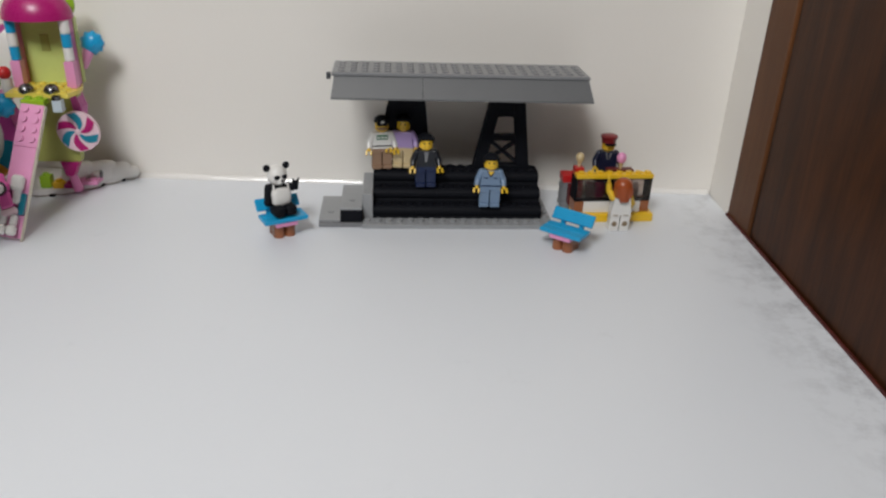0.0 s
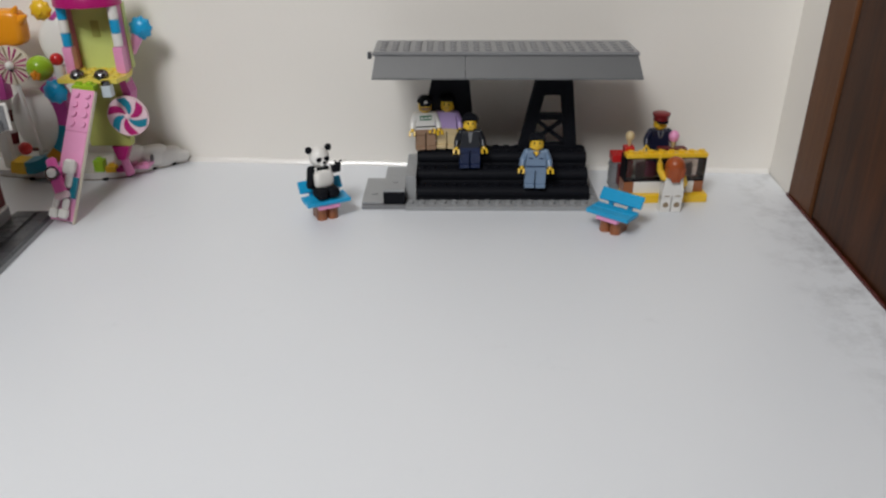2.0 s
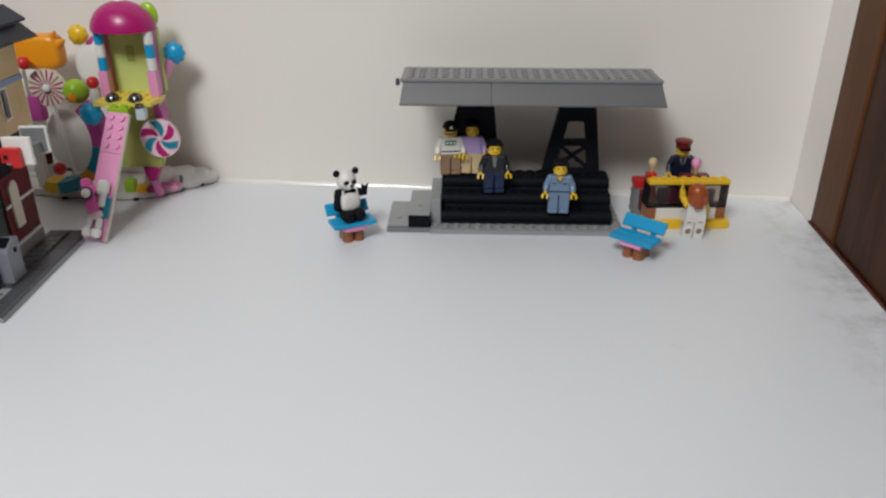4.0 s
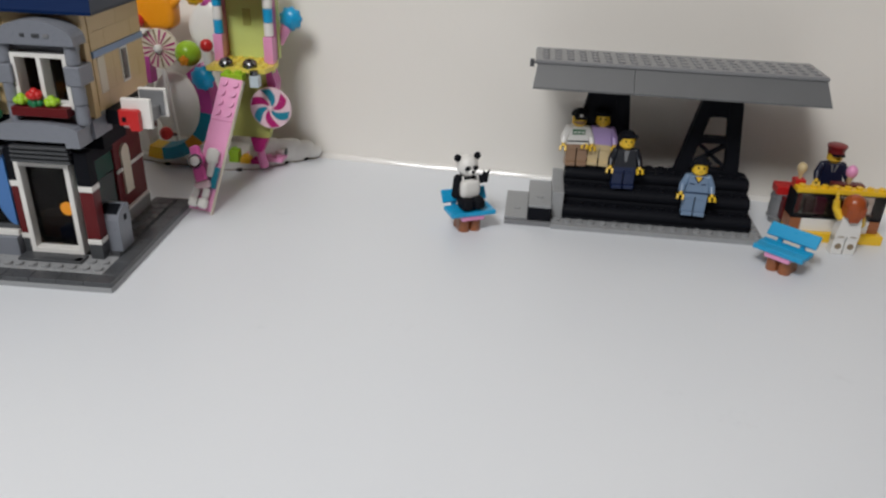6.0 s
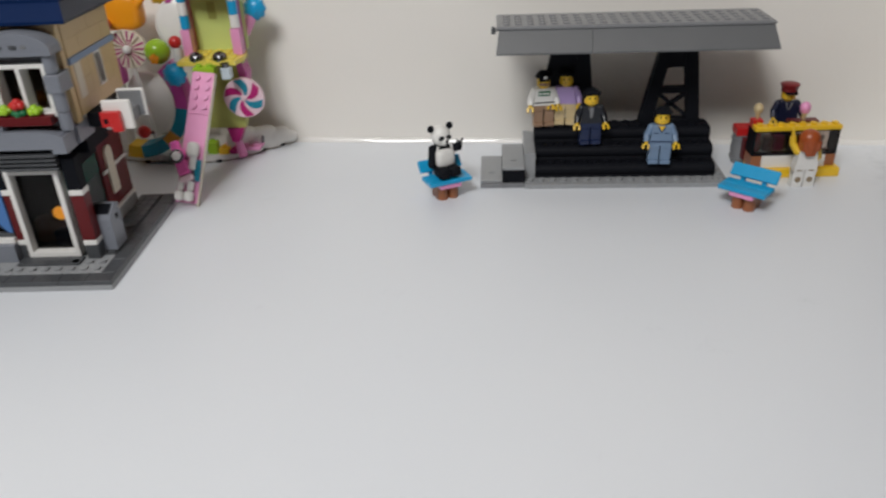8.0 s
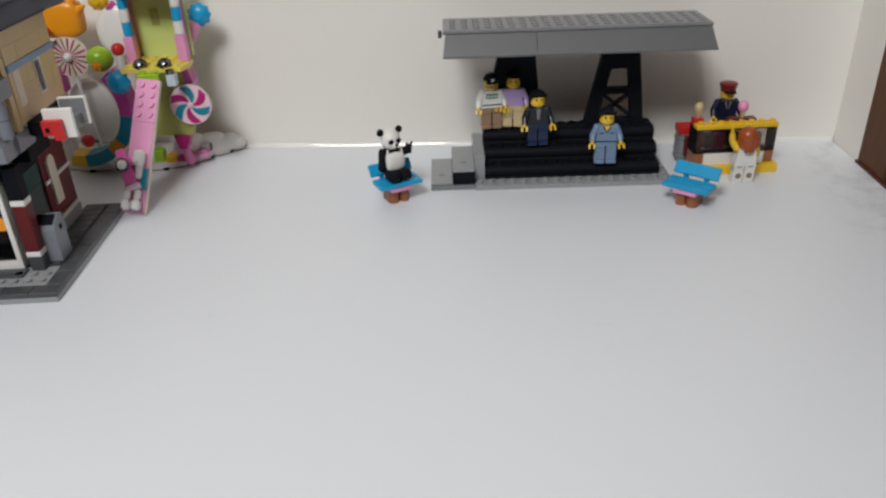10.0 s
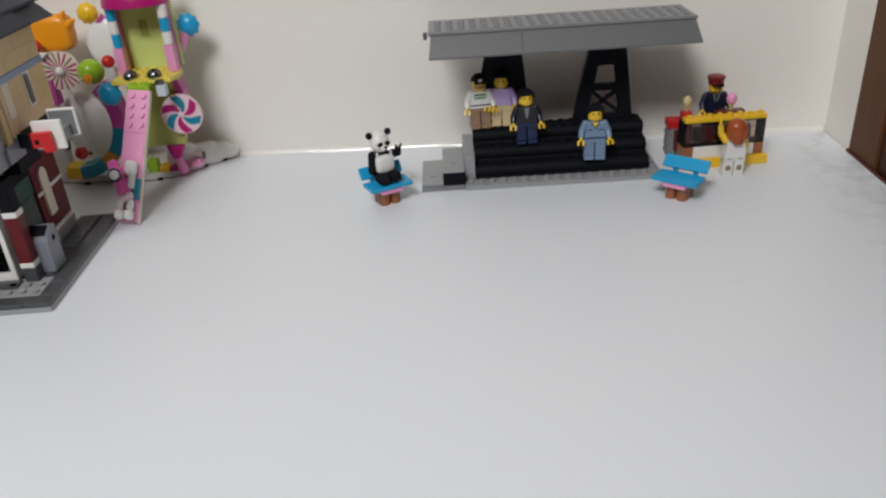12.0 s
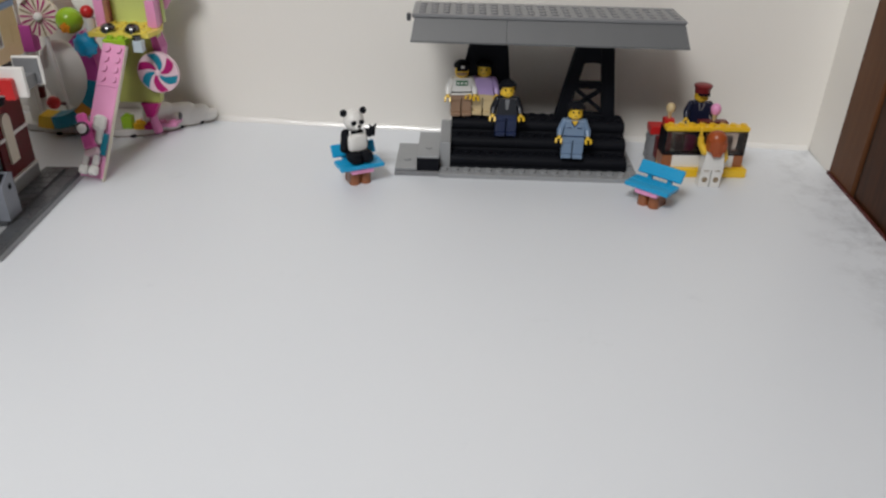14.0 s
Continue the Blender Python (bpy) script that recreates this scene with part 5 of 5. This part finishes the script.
# platform details
for x in (-0.2468, -0.2292):
    lean = Matrix.Translation((x, 0.0345, 0.0900)) @ pose(0, 0, 0, 26, 0, 0)
    bm = bmesh.new()
    ball(bm, (0, 0, 0.0008), 0.0048, 22, 8, 0, (1, 1, 0.72), low=0, m=lean)
    cyl(bm, lean @ Vector((0, 0, -0.0016)), lean @ Vector((0, 0, 0.0010)), 0.0051, seg=22)
    cyl(bm, lean @ Vector((0, 0, -0.0034)), lean @ Vector((0, 0, -0.0016)), 0.0034, seg=16)
    tpart("silver_dome", DSILVER, bm, "silver dome lamp")
tpart("silver_post", DSILVER, made(cyl, (-0.2238, 0.0268, 0.0848), (-0.2238, 0.0268, 0.0880), 0.0030, seg=16), "silver post over the clear brick")
tpart("clear_brick", PALEBLUE, made(box, -0.2262, 0.0235, 0.0768, -0.2198, 0.0298, 0.0850), "pale clear brick")
bm = bmesh.new()
brick(bm, -0.2465, 0.0215, 0.0815, 2, 1, 0.0045)
tpart("lime_tile", LIME, bm, "lime plate at the head of the chute")
# curved wall of coloured segments
C = Vector((-0.3110, 0.0500, 0.0540))
for a0, a1, mat, lab in ((40, -8, MAGENTA3, "plum wall segment"), (-8, -40, TEAL, "teal wall segment"), (-40, -56, ORANGE2, "amber wall segment"), (-56, -88, TEAL, "teal wall segment"), (-88, -104, YELLOW, "yellow wall segment")):
    bm = bmesh.new()
    pts = [(C.x + r * math.cos(radians(a)), C.z + r * math.sin(radians(a))) for r, aa in ((0.0455, (a0, a1)), (0.0360, (a1, a0))) for a in [aa[0] + (aa[1] - aa[0]) * k / 6 for k in range(7)]]
    prism(bm, pts, 0.0460, 0.0620, "y")
    tpart("wall_segment", mat, bm, lab)
tpart("arch_block", PINK, made(box, -0.2720, 0.0480, 0.0790, -0.2640, 0.0600, 0.0852), "pink block")
tpart("white_stem", WHITE, made(cyl, (-0.2650, 0.0470, 0.0852), (-0.2650, 0.0470, 0.0950), 0.0036, seg=16), "white stem")


def swirl(name, at, r, twist, mats, petals, label, thick=0.0030, wide=0.66):
    """A round candy disc with curved raised petals."""
    d = tpart(name, mats[0], made(cyl, (at[0], at[1], at[2]), (at[0], at[1] + thick, at[2]), r, seg=36), label)
    for k in range(petals):
        bm = bmesh.new()
        left, right = [], []
        for i in range(9):
            q = i / 8
            rr = r * (0.16 + 0.80 * q)
            mid = 2 * math.pi * k / petals + twist * q
            half = (math.pi / petals) * (wide * math.sin(math.pi * min(1, 0.25 + 0.55 * q)))
            left.append((at[0] + rr * math.cos(mid + half), at[2] + rr * math.sin(mid + half)))
            right.append((at[0] + rr * math.cos(mid - half), at[2] + rr * math.sin(mid - half)))
        prism(bm, left + right[::-1], at[1] - 0.0004, at[1] + 0.0002, "y")
        part("candy_stripe", bm, mats[1 + k % (len(mats) - 1)], d)
    part("candy_hub", made(ball, (at[0], at[1] - 0.0002, at[2]), r * 0.16, 12, 6, 0, (1, 0.5, 1)), mats[0], d)
    return d


swirl("lollipop_disc", (-0.2183, 0.0405, 0.0575), 0.0152, 0.75, [PALEPINK, MAGENTA2, TEAL], 6, "round swirl lollipop in pink, magenta and teal")
tpart("lollipop_stick", PALEPINK, made(cyl, (-0.2200, 0.0434, 0.0575), (-0.2215, 0.0480, 0.0575), 0.0020, seg=12))
swirl("fan_candy", (-0.3110, 0.0640, 0.0905), 0.0150, 0.0, [PALECREAM, MAGENTA, MAGENTA, DTAN], 18, "cream round candy with thin red rays", wide=0.40)
tpart("fan_hub", WHITE, made(ball, (-0.3110, 0.0630, 0.0905), 0.0034, 14, 8), "white hub")
tpart("fan_stick", WHITE, made(cyl, (-0.3110, 0.0660, 0.0860), (-0.3060, 0.0690, CZ), 0.0017, seg=14), "white stick")
for k in range(7):
    z = CZ - 0.0038 + 0.0096 * k
    x = -0.3390 + 0.0006 * k
    cane = tpart("cane_ring", (WHITE, DRED)[(k + 1) % 2 if k else 0], made(cyl, (x, 0.0850, z), (x + 0.0006, 0.0850, z + 0.0095), 0.0056, seg=20), "white ring of the striped cane" if k % 2 or not k else "dark red ring of the striped cane")
bm = bmesh.new()
ball(bm, (-0.2838, 0.0550, 0.0905), 0.0096, 20, 12, 0, (1, 1, 0.98))
tpart("green_ball", LIME, bm, "glossy lime ball")
bm = bmesh.new()
for k in range(5):
    ball(bm, (-0.2832 + 0.0024 * math.cos(k * 1.2566 + 0.3), 0.0452, 0.0872 + 0.0024 * math.sin(k * 1.2566 + 0.3)), 0.0017, 10, 6, 0, (1, 0.6, 1))
ball(bm, (-0.2832, 0.0446, 0.0872), 0.0015, 10, 6)
tpart("orange_flower", ORANGE, bm, "orange flower on the ball")
tpart("red_ball", RED, made(ball, (-0.2655, 0.0470, 0.0990), 0.0047, 16, 9), "red ball")
tpart("red_ball", RED, made(ball, (-0.2990, 0.0350, 0.0340), 0.0050, 16, 9), "red ball")
tpart("ball_stem", DRED, made(cyl, (-0.2990, 0.0350, 0.0340), (-0.3020, 0.0560, 0.0260), 0.0014, seg=10))
tpart("red_ball", RED, made(ball, (-0.3208, 0.0560, 0.1115), 0.0050, 16, 9), "red ball")


def gear_ball(at, r, mat, label):
    bm = bmesh.new()
    ball(bm, at, r, 20, 10, 0, (1, 0.7, 1))
    for k in range(9):
        a = 2 * math.pi * k / 9
        ball(bm, (at[0] + r * 0.86 * math.cos(a), at[1], at[2] + r * 0.86 * math.sin(a)), r * 0.27, 8, 6)
    cyl(bm, (at[0] + 0.001, at[1] - r * 0.66, at[2] - 0.0005), (at[0] + 0.001, at[1] - r * 0.78, at[2] - 0.0005), 0.0020, seg=12)
    tpart("flower_ball", mat, bm, label)


gear_ball((-0.2655, 0.0350, 0.0780), 0.0082, AZURE, "azure scalloped ball")
gear_ball((-0.2100, 0.0740, 0.1165), 0.0080, AZURE, "azure scalloped ball")
gear_ball((-0.2835, 0.0750, 0.1295), 0.0074, YELLOW, "yellow scalloped ball")
tpart("cone_arm", PINK, made(cyl, (-0.2190, 0.0720, 0.0980), (-0.2125, 0.0745, 0.1130), 0.0028, 0.0045, 14), "pink cone arm")
tpart("cone_arm", MAGENTA3, made(cyl, (-0.2690, 0.0790, 0.1170), (-0.2770, 0.0760, 0.1255), 0.0030, 0.0045, 14), "plum cone arm")
bm = bmesh.new()
ball(bm, (-0.2745, 0.0750, 0.1060), 0.0190, 24, 14, 0, (0.82, 0.22, 1.02))
ball(bm, (-0.3105, 0.0820, 0.0420), 0.0200, 24, 14, 0, (0.98, 0.22, 1.35))
tpart("white_puff", WHITE, bm, "white rounded cloud panel")
tpart("plum_block", MAGENTA3, made(box, -0.3280, 0.0620, 0.0640, -0.3190, 0.0720, 0.0840), "plum block")
tpart("white_post", WHITE, made(box, -0.3375, 0.0660, CZ + 0.0005, -0.3295, 0.0720, 0.1040), "white post")
bm = bmesh.new()
superball(bm, (-0.3145, 0.0720, 0.1175), 0.0180, 0.0090, 0.0135, 0.45)
for dx, dz, tx, tz in ((0.0125, 0.0098, 0.0028, 0.0036), (0.0165, 0.0055, 0.0040, 0.0024), (-0.0130, 0.0100, -0.0020, 0.0030)):
    p = Vector((-0.3145 + dx, 0.0690, 0.1175 + dz))
    cyl(bm, p, p + Vector((tx, -0.001, tz)) * 1.5, 0.0042, 0.0013, 14)
    ball(bm, p + Vector((tx, -0.001, tz)) * 1.5, 0.0013, 12, 7)
tpart("orange_shell", ORANGE, bm, "rounded orange shell with small knobs")

# toy rider lying on the chute: one plain mesh
bm = bmesh.new()
for x in (-0.0064, 0.0003):
    box(bm, x, -0.0095, 0.0030, x + 0.0060, -0.0035, 0.0100, 1, c=0.0014, m=CH)
    box(bm, x + 0.0008, -0.0075, 0.0100, x + 0.0052, -0.0035, 0.0175, 4, c=0.0010, m=CH)
T = CH @ Matrix.Translation((0.0006, -0.0052, 0.0175)) @ pose(0, 0, 0, 0, -27, 0)
box(bm, -0.0052, -0.0026, -0.0010, 0.0052, 0.0026, 0.0040, 3, c=0.0010, m=T)
box(bm, -0.0044, -0.0028, 0.0040, 0.0044, 0.0026, 0.0155, 0, c=0.0014, m=T)
box(bm, -0.0038, -0.0024, 0.0200, 0.0034, 0.0022, 0.0300, 0, c=0.0016, m=T)
cyl(bm, T @ Vector((-0.0005, -0.0026, 0.0180)), T @ Vector((-0.0005, -0.0048, 0.0180)), 0.0050, seg=20, mi=2)
ball(bm, T @ Vector((-0.0005, -0.0046, 0.0180)), 0.0034, 16, 8, 4)
box(bm, -0.0022, -0.0095, 0.0345, 0.0056, -0.0022, 0.0450, 1, c=0.0018, m=CH)
ball(bm, CH @ Vector((-0.0068, -0.0060, 0.0350)), 0.0044, 16, 10, 0)
box(bm, 0.0000, -0.0070, 0.0250, 0.0048, -0.0030, 0.0370, 4, c=0.0012, m=CH)
tagged(part("toy_rider", bm, [HOTPINK, WHITE, SILVER, PALEPINK, PALEGREY]), "pink and white toy rider with a silver disc on the chute", "toy figure")
